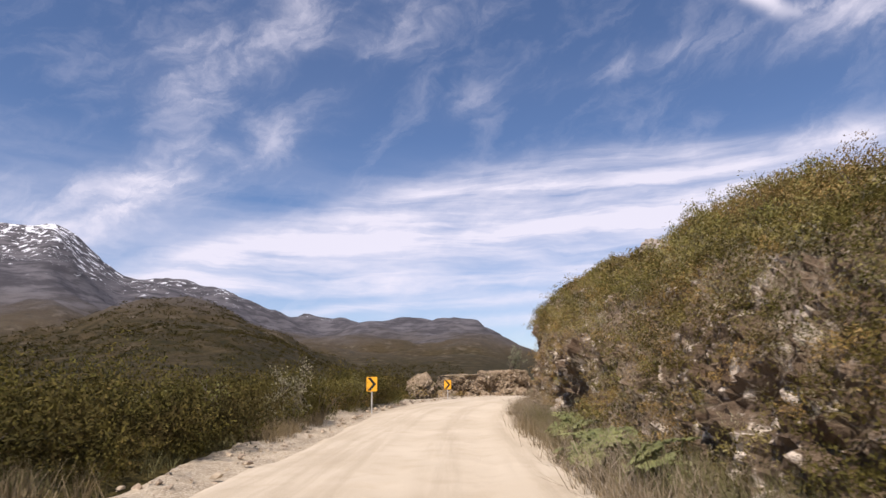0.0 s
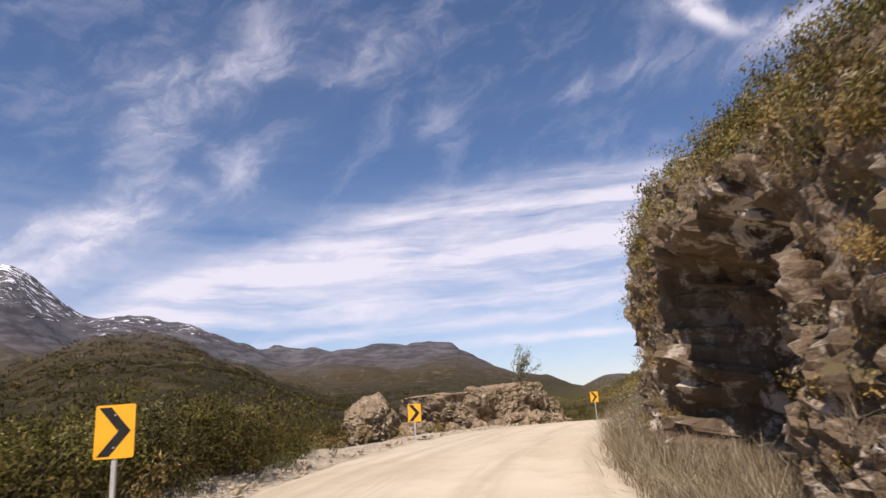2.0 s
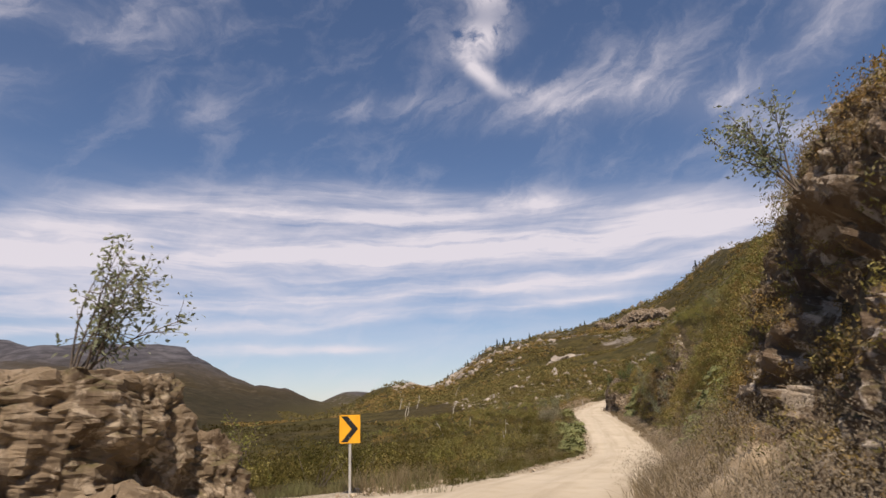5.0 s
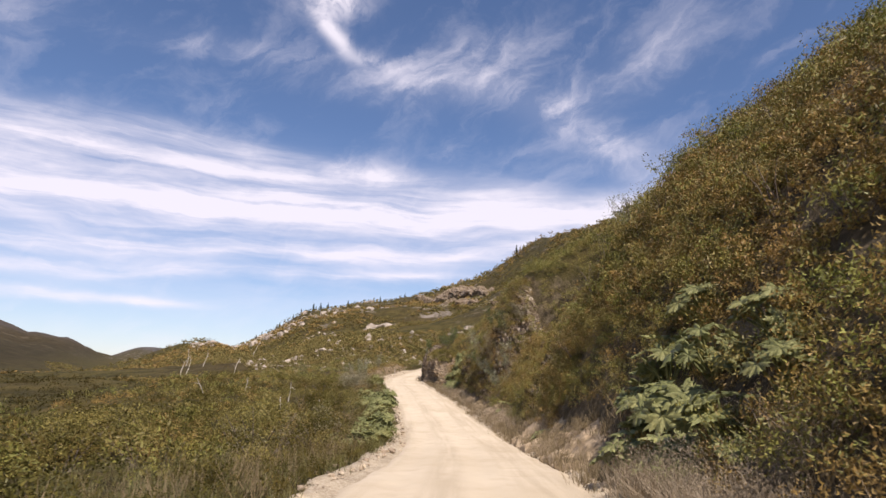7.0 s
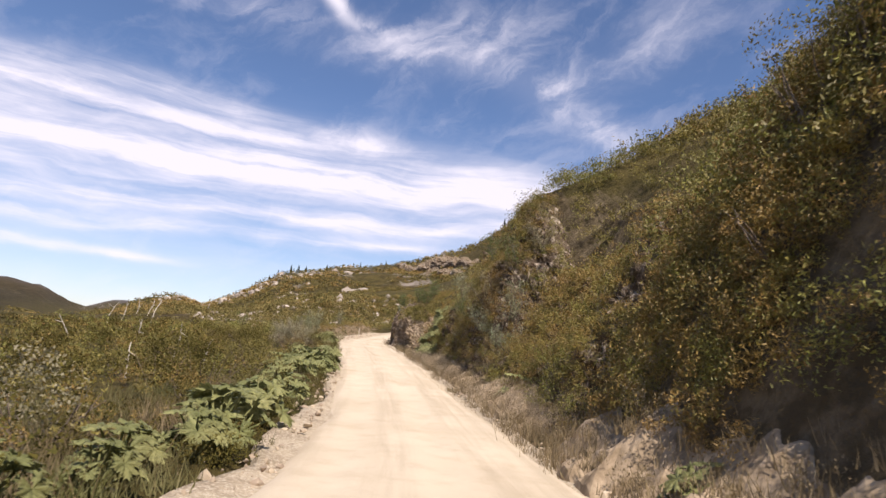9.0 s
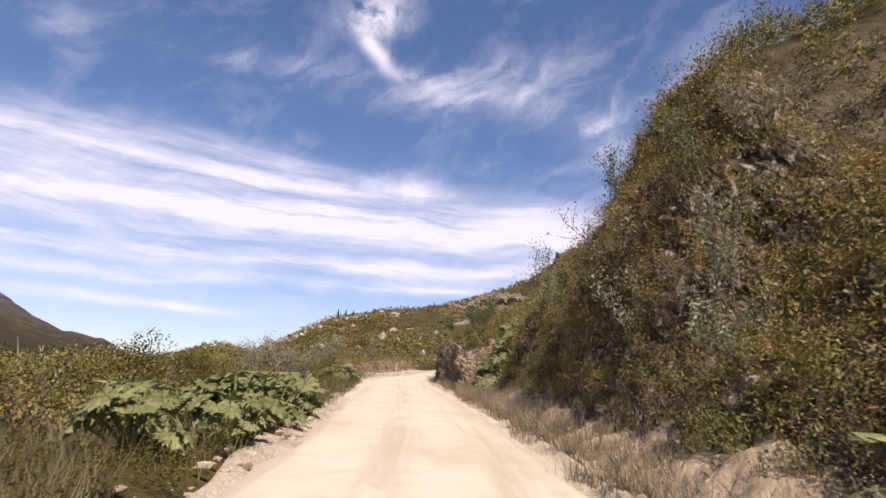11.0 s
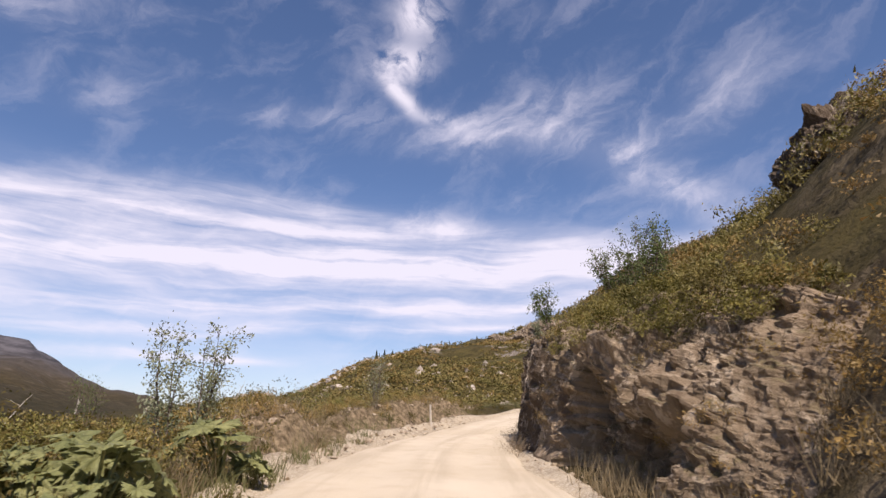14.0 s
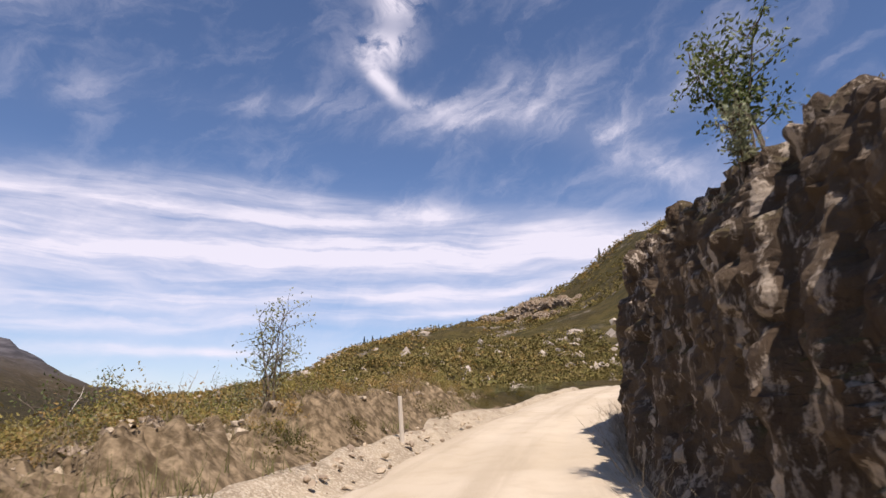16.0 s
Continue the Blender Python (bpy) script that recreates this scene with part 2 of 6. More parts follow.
def road_mat():
    k = Mat("packed_gravel", 0.92, 0.15)
    uv = k.n.new("ShaderNodeUVMap")
    uv.uv_map = "across"
    d = k.axis("X", uv.outputs[0])
    big, mid, fine = k.noise(0.25, 4), k.noise(1.6, 5), k.noise(38, 4, 0.7)
    drag = k.noise(1.0, 5, 0.6, 0.3, (2.6, 0.12, 1.0), uv.outputs[0])
    d = k.math("ADD", d, k.math("MULTIPLY", k.math("SUBTRACT", big, 0.5), 0.9))
    c = k.mix(k.ramp(big, 0.3, 0.7), (0.50, 0.420, 0.305), (0.58, 0.497, 0.375))
    c = k.mix(k.math("MULTIPLY", k.ramp(mid, 0.45, 0.75), 0.4), c, (0.41, 0.325, 0.22))
    # wheel tracks swept pale, loose gravel between and beside them
    track = k.math("ABSOLUTE", k.math("SUBTRACT", k.math("ABSOLUTE", k.math("ADD", d, 0.25)), 0.85))
    loose = k.math("MULTIPLY", k.ramp(track, 0.25, 0.75), k.ramp(drag, 0.35, 0.65))
    c = k.mix(k.math("MULTIPLY", loose, 0.5), c, (0.36, 0.29, 0.20))
    c = k.mix(k.math("MULTIPLY", k.ramp(fine, 0.52, 0.75), 0.5), c, (0.66, 0.58, 0.46))
    peb = k.voronoi(26, "F1", "Distance")
    c = k.mix(k.math("MULTIPLY", k.ramp(peb, 0.35, 0.1), k.math("ADD", k.math("MULTIPLY", loose, 0.4), 0.12)), c, (0.34, 0.28, 0.21))
    k.colour(c)
    return k.bump(k.math("ADD", k.math("MULTIPLY", fine, 0.6), k.math("MULTIPLY", mid, 1.2)), 0.5, 0.03).m


def ground_mat():
    k = Mat("scrubland_soil", 0.95, 0.1)
    big, mid, fine = k.noise(0.018, 5, 0.6), k.noise(0.22, 6, 0.65), k.noise(3.5, 6, 0.7)
    c = k.mix(k.ramp(mid, 0.35, 0.62), (0.030, 0.028, 0.009), (0.080, 0.064, 0.021))
    c = k.mix(k.math("MULTIPLY", k.ramp(fine, 0.50, 0.75), 0.35), c, (0.14, 0.10, 0.05))
    c = k.mix(k.math("MULTIPLY", k.ramp(big, 0.42, 0.62), 0.55), c, (0.060, 0.042, 0.022))
    # cut slopes of bare earth
    c = k.mix(k.math("MULTIPLY", k.ramp(k.normal_z(), 0.72, 0.48), 0.75), c, k.mix(k.ramp(k.noise(1.3, 6, 0.7), 0.4, 0.65), (0.085, 0.064, 0.038), (0.20, 0.155, 0.10)))
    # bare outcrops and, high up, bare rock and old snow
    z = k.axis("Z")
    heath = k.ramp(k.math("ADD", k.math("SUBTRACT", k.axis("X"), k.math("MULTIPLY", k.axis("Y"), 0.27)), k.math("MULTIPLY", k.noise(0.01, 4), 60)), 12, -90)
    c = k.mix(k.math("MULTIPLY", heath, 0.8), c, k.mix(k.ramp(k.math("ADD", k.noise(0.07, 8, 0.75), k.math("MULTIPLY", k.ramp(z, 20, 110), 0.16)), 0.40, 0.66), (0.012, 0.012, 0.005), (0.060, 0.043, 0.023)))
    rocky = k.math("MULTIPLY", k.math("MULTIPLY", k.ramp(k.noise(0.035, 8, 0.72), 0.56, 0.63), k.ramp(z, 12, 40)), k.math("SUBTRACT", 1.0, k.math("MULTIPLY", heath, 0.8)))
    c = k.mix(rocky, c, (0.25, 0.215, 0.18))
    high = k.ramp(k.math("ADD", z, k.math("MULTIPLY", k.noise(0.006, 6), 160)), 130, 290)
    # grey rock, its bluish tint painted in for the haze of distance
    c = k.mix(high, c, k.mix(k.ramp(k.noise(0.012, 7, 0.7, stretch=(1, 1, 4)), 0.4, 0.62), (0.052, 0.049, 0.054), (0.116, 0.109, 0.116)))
    lean = k.math("ADD", k.noise(0.021, 8, 0.72, 0.5, stretch=(1.6, 1.6, 1.0)), k.math("MULTIPLY", z, 0.00034))
    snow = k.math("MULTIPLY", k.ramp(lean, 0.700, 0.745), k.ramp(z, 215, 300))
    c = k.mix(snow, c, (0.86, 0.87, 0.90))
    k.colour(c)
    return k.bump(k.math("ADD", fine, k.math("MULTIPLY", k.noise(0.5, 8, 0.7), 3.0)), 0.6, 0.25).m


def rock_mat(name, tone, pale, stain, bare=0.53, grain=(1, 1, 1), patch=2.2):
    k = Mat(name, 0.88, 0.25)
    big, mid, fine = k.noise(0.45, 5, 0.6), k.noise(patch, 8, 0.70, 0.4, grain), k.noise(14, 6, 0.7)
    streak = k.noise(1.0, 6, 0.65, 0.6, stretch=(1.8, 1.8, 0.45))
    c = k.mix(k.ramp(big, 0.35, 0.65), tone, tuple(v * 0.72 for v in tone))
    c = k.mix(k.math("MULTIPLY", k.ramp(streak, 0.48, 0.66), 0.7), c, stain)
    c = k.mix(k.math("MULTIPLY", k.ramp(mid, bare, bare + 0.09), k.math("ADD", k.math("MULTIPLY", k.ramp(big, 0.40, 0.60), 0.7), 0.25)), c, pale)
    c = k.mix(k.math("MULTIPLY", k.ramp(fine, 0.55, 0.75), 0.5), c, (0.10, 0.085, 0.065))
    moss = k.math("MULTIPLY", k.ramp(k.noise(0.9, 6, 0.7), 0.5, 0.62), k.ramp(k.normal_z(), 0.15, 0.7))
    c = k.mix(k.math("MULTIPLY", moss, 0.75), c, (0.115, 0.095, 0.035))
    k.colour(c)
    h = k.math("ADD", k.math("MULTIPLY", mid, 1.0), k.math("MULTIPLY", fine, 0.35))
    return k.bump(h, 1.0, 0.10).m


def plain_mat(name, a, b, scale, rough, bump=0.0, spec=0.3, stretch=None, metal=0.0):
    k = Mat(name, rough, spec)
    f = k.noise(scale, 6, 0.65, 0.2, stretch)
    k.colour(k.mix(k.ramp(f, 0.35, 0.7), a, b))
    k.b.inputs["Metallic"].default_value = metal
    if bump:
        k.bump(f, 0.6, bump)
    return k.m


def piece_mat(name, a, b, c3, rough=0.9):
    """Loose pieces in one mesh, each with its own tone."""
    k = Mat(name, rough, 0.2)
    i = k.island()
    c = k.mix(i, a, b)
    c = k.mix(k.ramp(k.noise(9, 5, 0.7), 0.5, 0.7), c, c3)
    k.colour(c)
    return k.bump(k.noise(30, 4), 0.4, 0.01).m


def verge_mat():
    """Loose gravel and dusty soil thrown off the road."""
    k = Mat("loose_gravel", 0.95, 0.1)
    mid, fine, peb = k.noise(0.9, 6, 0.65), k.noise(30, 5, 0.7), k.voronoi(26, "F1", "Color")
    c = k.mix(k.ramp(mid, 0.35, 0.65), (0.31, 0.25, 0.175), (0.47, 0.39, 0.28))
    grey = k.n.new("ShaderNodeSeparateColor")
    k.l.new(peb, grey.inputs[0])
    c = k.mix(k.math("MULTIPLY", k.ramp(grey.outputs[0], 0.45, 0.9), 0.7), c, (0.60, 0.52, 0.40))
    c = k.mix(k.math("MULTIPLY", k.ramp(fine, 0.5, 0.75), 0.5), c, (0.19, 0.145, 0.10))
    k.colour(c)
    return k.bump(k.math("ADD", k.math("MULTIPLY", k.voronoi(26), -1.0), k.math("MULTIPLY", fine, 0.6)), 0.9, 0.03).m


M_VERGE = verge_mat()
M_ROAD = road_mat()
M_GROUND = ground_mat()
M_ROCK = rock_mat("cut_rock", (0.190, 0.135, 0.086), (0.68, 0.59, 0.48), (0.070, 0.040, 0.022), 0.515)
M_ROCK_TAN = rock_mat("tan_rock", (0.285, 0.212, 0.136), (0.46, 0.37, 0.265), (0.075, 0.046, 0.027), 0.51, (1, 1, 1), 3.0)
# brown rock with cut_rock's tones lowered: deeper shade is put into the colour
M_ROCK_SHADED = rock_mat("shaded_cut_rock", (0.115, 0.082, 0.053), (0.50, 0.42, 0.33), (0.050, 0.030, 0.018), 0.52, (1.2, 1.2, 0.6), 4.0)
M_PALE_ROCK = rock_mat("pale_rock", (0.42, 0.36, 0.30), (0.72, 0.66, 0.58), (0.20, 0.15, 0.11))
M_STONE = piece_mat("loose_stone", (0.44, 0.36, 0.255), (0.26, 0.20, 0.145), (0.50, 0.42, 0.31))
M_PALE = piece_mat("far_outcrop", (0.42, 0.36, 0.29), (0.24, 0.20, 0.16), (0.50, 0.44, 0.37))
M_OLIVE = leaf_mat("olive_leaves", (0.048, 0.048, 0.010), (0.305, 0.258, 0.058), (0.27, 0.200, 0.068))
M_GREEN = leaf_mat("green_leaves", (0.048, 0.060, 0.012), (0.285, 0.285, 0.058), (0.26, 0.205, 0.065))
M_RUST = leaf_mat("rusty_leaves", (0.100, 0.070, 0.018), (0.380, 0.262, 0.070), (0.34, 0.195, 0.066))
M_SILVER = leaf_mat("silvery_leaves", (0.18, 0.168, 0.095), (0.50, 0.455, 0.30), (0.30, 0.24, 0.14), 0.55, 0.4)
M_DRY = leaf_mat("dry_grass", (0.13, 0.098, 0.052), (0.29, 0.222, 0.122), (0.20, 0.15, 0.08), 0.7, 0.15)
M_GUNN = leaf_mat("broad_leaf", (0.115, 0.135, 0.043), (0.350, 0.360, 0.145), (0.30, 0.265, 0.10), 0.5, 0.25, vein=0.8)
M_FAR = leaf_mat("far_scrub_leaves", (0.052, 0.048, 0.012), (0.200, 0.170, 0.043), (0.25, 0.17, 0.062), 0.8, 0.1)
# dark olive leaves, lowered further in colour for lens falloff at the lower left
M_DARK = leaf_mat("dark_scrub_leaves", (0.014, 0.014, 0.004), (0.066, 0.058, 0.017), (0.090, 0.060, 0.024), 0.9, 0.15, 0.08)
M_EARTH = plain_mat("brown_earth", (0.085, 0.062, 0.036), (0.300, 0.228, 0.145), 5.0, 0.95, 0.05, 0.1)
M_SOIL = plain_mat("eroded_soil", (0.215, 0.160, 0.100), (0.40, 0.315, 0.215), 2.4, 0.95, 0.06, 0.1)
M_WILLOW = leaf_mat("willow_leaves", (0.13, 0.155, 0.078), (0.40, 0.43, 0.27), (0.26, 0.23, 0.13), 0.5, 0.35)
M_TWIG = leaf_mat("dry_twigs", (0.145, 0.115, 0.075), (0.37, 0.305, 0.215), (0.20, 0.14, 0.08), 0.8, 0.05)
M_GRASS = leaf_mat("green_grass", (0.075, 0.078, 0.028), (0.195, 0.190, 0.080), (0.22, 0.175, 0.09), 0.7, 0.2, 0.15)
# yellow-green leaves, also toned down in colour for the falloff on the left
M_MOSS = leaf_mat("yellow_green_leaves", (0.024, 0.026, 0.006), (0.135, 0.120, 0.028), (0.14, 0.092, 0.030), 0.85, 0.2, 0.12)
M_FIR = leaf_mat("fir_needles", (0.018, 0.026, 0.014), (0.040, 0.052, 0.024), (0.05, 0.05, 0.03), 0.7, 0.05)
M_BARK = plain_mat("bark", (0.10, 0.075, 0.055), (0.20, 0.165, 0.13), 14, 0.9, 0.01, stretch=(1, 1, 0.3))
M_DEAD = plain_mat("bleached_wood", (0.38, 0.34, 0.28), (0.60, 0.55, 0.47), 8, 0.85, 0.01, stretch=(1, 1, 0.2))
M_YELLOW = plain_mat("sign_yellow", (0.78, 0.36, 0.012), (0.84, 0.42, 0.02), 3, 0.45, 0.0, 0.45)
M_BLACK = plain_mat("sign_black", (0.012, 0.012, 0.012), (0.022, 0.02, 0.018), 6, 0.5)
M_POST = plain_mat("galvanised_post", (0.32, 0.31, 0.29), (0.48, 0.46, 0.42), 9, 0.6, 0.002, 0.5, (1, 1, 0.3))
M_STAKE = plain_mat("weathered_stake", (0.45, 0.40, 0.33), (0.66, 0.60, 0.52), 7, 0.85, 0.004, 0.3, (1, 1, 0.2))


# ---------------------------------------------------------------- numeric noise
def hash3(ix, iy, iz, seed=0):
    h = (ix.astype(np.int64) * 374761393 + iy.astype(np.int64) * 668265263 + iz.astype(np.int64) * 2147483647 + seed * 1274126177) & 0x7FFFFFFF
    h = ((h ^ (h >> 13)) * 1274126177) & 0x7FFFFFFF
    h = ((h ^ (h >> 16)) * 668265263) & 0x7FFFFFFF
    return ((h ^ (h >> 15)) & 0xFFFFF) / 1048575.0


def vnoise(p, seed=0):
    """Smooth noise from -1 to 1 at rows of points."""
    i = np.floor(p)
    f = p - i
    f = f * f * f * (f * (f * 6 - 15) + 10)
    i = i.astype(np.int64)
    total = 0.0
    for dx in (0, 1):
        for dy in (0, 1):
            for dz in (0, 1):
                w = (f[:, 0] if dx else 1 - f[:, 0]) * (f[:, 1] if dy else 1 - f[:, 1]) * (f[:, 2] if dz else 1 - f[:, 2])
                total = total + w * hash3(i[:, 0] + dx, i[:, 1] + dy, i[:, 2] + dz, seed)
    return total * 2 - 1


def fbm(p, octaves=4, gain=0.5, seed=0):
    total, amp = 0.0, 1.0
    for o in range(octaves):
        total = total + amp * vnoise(p * 2.03**o + 17.3 * o, seed + o)
        amp *= gain
    return total


def cells(p, seed=0):
    """Distance to the nearest and the second nearest cell centre, and the nearest cell's own random number."""
    i = np.floor(p).astype(np.int64)
    f1, f2, own = np.full(len(p), 9.0), np.full(len(p), 9.0), np.zeros(len(p))
    for dx in (-1, 0, 1):
        for dy in (-1, 0, 1):
            for dz in (-1, 0, 1):
                c = i + (dx, dy, dz)
                q = np.stack([hash3(c[:, 0], c[:, 1], c[:, 2], seed + k) for k in (1, 2, 3)], 1) + c
                d = np.sqrt(((q - p) ** 2).sum(1))
                near = d < f1
                f2 = np.where(near, f1, np.minimum(f2, d))
                own = np.where(near, hash3(c[:, 0], c[:, 1], c[:, 2], seed + 9), own)
                f1 = np.where(near, d, f1)
    return f1, f2, own


def smooth(a, b, x):
    t = np.clip((x - a) / (b - a), 0, 1)
    return t * t * (3 - 2 * t)


# ---------------------------------------------------------------- the road's line
LINE = [(0.0, -70, 0.0), (0.0, -45, 0.02), (0.0, -20, 0.04), (0.0, 0, 0.05), (0.05, 10.8, 0.04), (0.3, 21.0, 0.15), (1.16, 29.7, 0.38),
        (3.37, 38.4, 0.53), (6.75, 46.8, 0.61), (12.95, 56.5, 0.34), (20.7, 64.8, -0.17), (26.5, 70.9, -0.53), (36.3, 81.5, -1.15),
        (43.4, 90.4, -0.95), (49.8, 98.9, -0.44), (55.3, 106.5, 0.07), (59.8, 113.1, 0.47), (64.5, 119.7, 0.92), (69.4, 126.0, 1.32),
        (77.6, 133.6, 2.0), (88.0, 141.2, 3.1), (101, 149, 4.4), (117, 155.5, 5.4), (140, 161, 5.6), (165, 163, 5.0)]


def spline(points, step):
    """A smooth line through points, at even steps."""
    pts = np.array(points, float)
    t = np.r_[0, np.cumsum(np.linalg.norm(np.diff(pts[:, :2], axis=0), axis=1))]
    tan = np.gradient(pts, t, axis=0)
    s = np.arange(0, t[-1], step)
    k = np.clip(np.searchsorted(t, s, "right") - 1, 0, len(t) - 2)
    d = (t[k + 1] - t[k])[:, None]
    u = (s - t[k])[:, None] / d
    return ((2 * u**3 - 3 * u**2 + 1) * pts[k] + (u**3 - 2 * u**2 + u) * tan[k] * d
            + (3 * u**2 - 2 * u**3) * pts[k + 1] + (u**3 - u**2) * tan[k + 1] * d)


ROAD = spline(LINE, 0.5)
for _ in range(6):
    ROAD[1:-1] = (ROAD[:-2] + 2 * ROAD[1:-1] + ROAD[2:]) / 4
S0 = 70.0  # length of the road before the start
RS = np.r_[0, np.cumsum(np.linalg.norm(np.diff(ROAD[:, :2], axis=0), axis=1))] - S0
TAN = np.gradient(ROAD[:, :2], axis=0)
TAN /= np.linalg.norm(TAN, axis=1)[:, None]


def road_at(s):
    """Place and direction of the road's middle at lengths s."""
    s = np.asarray(s, float)
    p = np.stack([np.interp(s, RS, ROAD[:, k]) for k in range(3)], -1)
    d = np.stack([np.interp(s, RS, TAN[:, k]) for k in range(2)], -1)
    return p, d / np.linalg.norm(d, axis=-1, keepdims=True)


def beside(s, d, z=0.0):
    """A place d metres to the right of the road's middle, z above it."""
    p, t = road_at(s)
    return np.stack([p[..., 0] + t[..., 1] * d, p[..., 1] - t[..., 0] * d, p[..., 2] + z], -1)


def road_coords(xy):
    """Length along the road and distance to the right of it, for rows of x, y."""
    s, d = np.empty(len(xy)), np.empty(len(xy))
    for a in range(0, len(xy), 20000):
        q = xy[a:a + 20000]
        k = (((q[:, None] - ROAD[None, ::2, :2]) ** 2).sum(2)).argmin(1) * 2
        off = q - ROAD[k, :2]
        along = (off * TAN[k]).sum(1)
        s[a:a + 20000] = RS[k] + np.clip(along, -1.2, 1.2)
        dd = off[:, 0] * TAN[k, 1] - off[:, 1] * TAN[k, 0]
        d[a:a + 20000] = np.where(np.abs(along) > 3, np.sign(dd) * np.hypot(*off.T), dd)
    return s, d


def left_edge(s):
    return np.interp(s, [-70, 0, 20, 28, 38, 46, 55, 62, 67, 73, 90, 105, 115, 125, 140, 155, 175], [3.5, 3.5, 3.9, 4.2, 5.0, 5.0, 4.5, 4.0, 3.1, 2.0, 1.8, 1.8, 2.05, 2.4, 2.6, 2.1, 2.2])


def right_edge(s):
    return np.interp(s, [-70, 0, 28, 38, 46, 58, 66, 72, 90, 105, 115, 130, 141, 150, 175], [2.2, 2.2, 2.2, 1.8, 1.6, 1.7, 2.1, 2.5, 2.6, 2.6, 2.4, 2.4, 2.0, 1.8, 2.2])


# The bank on the right: length along the road, foot, then its height at 3.5, 5, 7, 9, 12, 16 and 22 m from the line.
BANK = [(-60, 2.9, 1.0, 3.0, 4.8, 6.0, 7.5, 8.5, 9.5), (0, 2.9, 1.2, 2.8, 4.0, 4.9, 6.0, 6.8, 7.8), (10, 2.8, 1.8, 3.2, 4.2, 5.0, 6.1, 7.0, 8.0),
        (20, 2.8, 2.8, 4.1, 5.1, 6.0, 7.1, 8.0, 9.0), (27, 2.6, 3.8, 5.2, 6.2, 7.1, 8.7, 9.6, 10.5), (34, 2.4, 4.6, 6.1, 7.1, 8.0, 9.0, 10, 11),
        (38, 2.5, 4.8, 6.4, 7.5, 8.3, 9.2, 10, 11), (42, 2.8, 3.6, 5.8, 7.0, 7.8, 8.8, 10, 11), (47, 2.4, 3.0, 4.7, 6.2, 7.4, 8.7, 10, 11),
        (51, 2.4, 2.3, 3.8, 5.3, 6.6, 8.4, 10.2, 11.5), (54, 2.6, 2.3, 4.3, 6.0, 7.4, 9.0, 10.6, 12), (57, 2.9, 2.6, 5.6, 7.3, 8.5, 9.9, 11, 13), (61, 3.1, 1.8, 5.4, 7.5, 8.7, 9.9, 11.4, 13.6), (66, 3.1, 1.0, 3.8, 6.4, 8.2, 10.4, 13, 16),
        (72, 3.1, 0.5, 2.8, 5.6, 8.0, 10.8, 14.6, 18.5), (82, 3.1, 0.5, 3.4, 7.2, 9.8, 12.4, 16.0, 19.8), (88, 3.1, 0.6, 4.8, 8.9, 11.2, 13.8, 16.8, 20.4), (94, 3.1, 0.8, 4.8, 8.6, 11.3, 14.0, 16.8, 20.0),
        (104, 4.1, 0, 1.5, 4.8, 7.4, 10.4, 14, 18), (110, 4.0, 0, 1.7, 5.2, 8.4, 11.6, 14.8, 18), (113.5, 3.9, 0, 5.2, 10.2, 11.2, 12.7, 15.4, 18.8), (117.2, 3.8, 0, 5.8, 10.6, 11.5, 12.9, 15.4, 18.8),
        (118.6, 4.0, 0, 3.4, 6.6, 9.2, 12.4, 16, 20), (124, 3.8, 0, 3.5, 6.3, 8.4, 11.2, 15, 19.4), (130, 3.7, 0, 2.9, 5.3, 7.2, 9.8, 13.6, 18.4), (136, 3.3, 0.7, 3.2, 5.4, 7.7, 10.4, 14.0, 18.2),
        (140, 3.1, 1.6, 3.9, 5.5, 8.0, 11.0, 14.4, 18), (146, 2.3, 3.5, 4.4, 5.6, 7.3, 10.0, 13.4, 17), (150, 1.95, 3.8, 4.7, 5.6, 6.6, 8.5, 11.7, 15.6), (153, 1.85, 4.0, 4.9, 5.8, 6.9, 8.6, 11.7, 15.6),
        (160, 1.95, 4.4, 5.0, 5.9, 7.1, 9.1, 12.2, 16.5), (168, 2.6, 3.0, 4.6, 6.2, 7.6, 9.6, 12.6, 17), (178, 4.2, 0, 2.4, 4.6, 6.4, 8.6, 11.6, 15.5), (250, 5, 0, 0, 2, 3, 5, 8, 11)]
BANK_D = np.array([3.5, 5, 7, 9, 12, 16, 22.0])


def bank_foot(s):
    b = np.array(BANK)
    return np.interp(s, b[:, 0], b[:, 1])


def bank_height(s, d):
    """Height of the right bank over the road."""
    b = np.array(BANK)
    foot = bank_foot(s)
    h = np.stack([np.interp(s, b[:, 0], b[:, 2 + k]) for k in range(7)], -1)
    z = np.zeros(np.shape(d))
    x0, y0 = foot, np.zeros(np.shape(foot))
    steep = np.interp(s, [-60, 47, 51, 57, 61, 136, 141, 147, 162, 170], [1.0, 1.0, 1.3, 1.3, 1.0, 1.0, 1.6, 4.0, 4.0, 1.0])
    for k in range(7):
        x1, y1 = BANK_D[k], h[..., k]
        ok = (d >= x0) & (d < x1) & (x1 > foot)
        u = np.clip((d - x0) / np.maximum(x1 - x0, 1e-3), 0, 1)
        u = 1 - (1 - u) ** steep if k == 0 else u
        z = np.where(ok, y0 + (y1 - y0) * u, z)
        x0, y0 = np.where(x1 > foot, x1, foot), np.where(x1 > foot, y1, 0.0)
    return np.where(d >= 22, h[..., 6] + np.clip(d - 22, 0, 60) * 0.16, z)


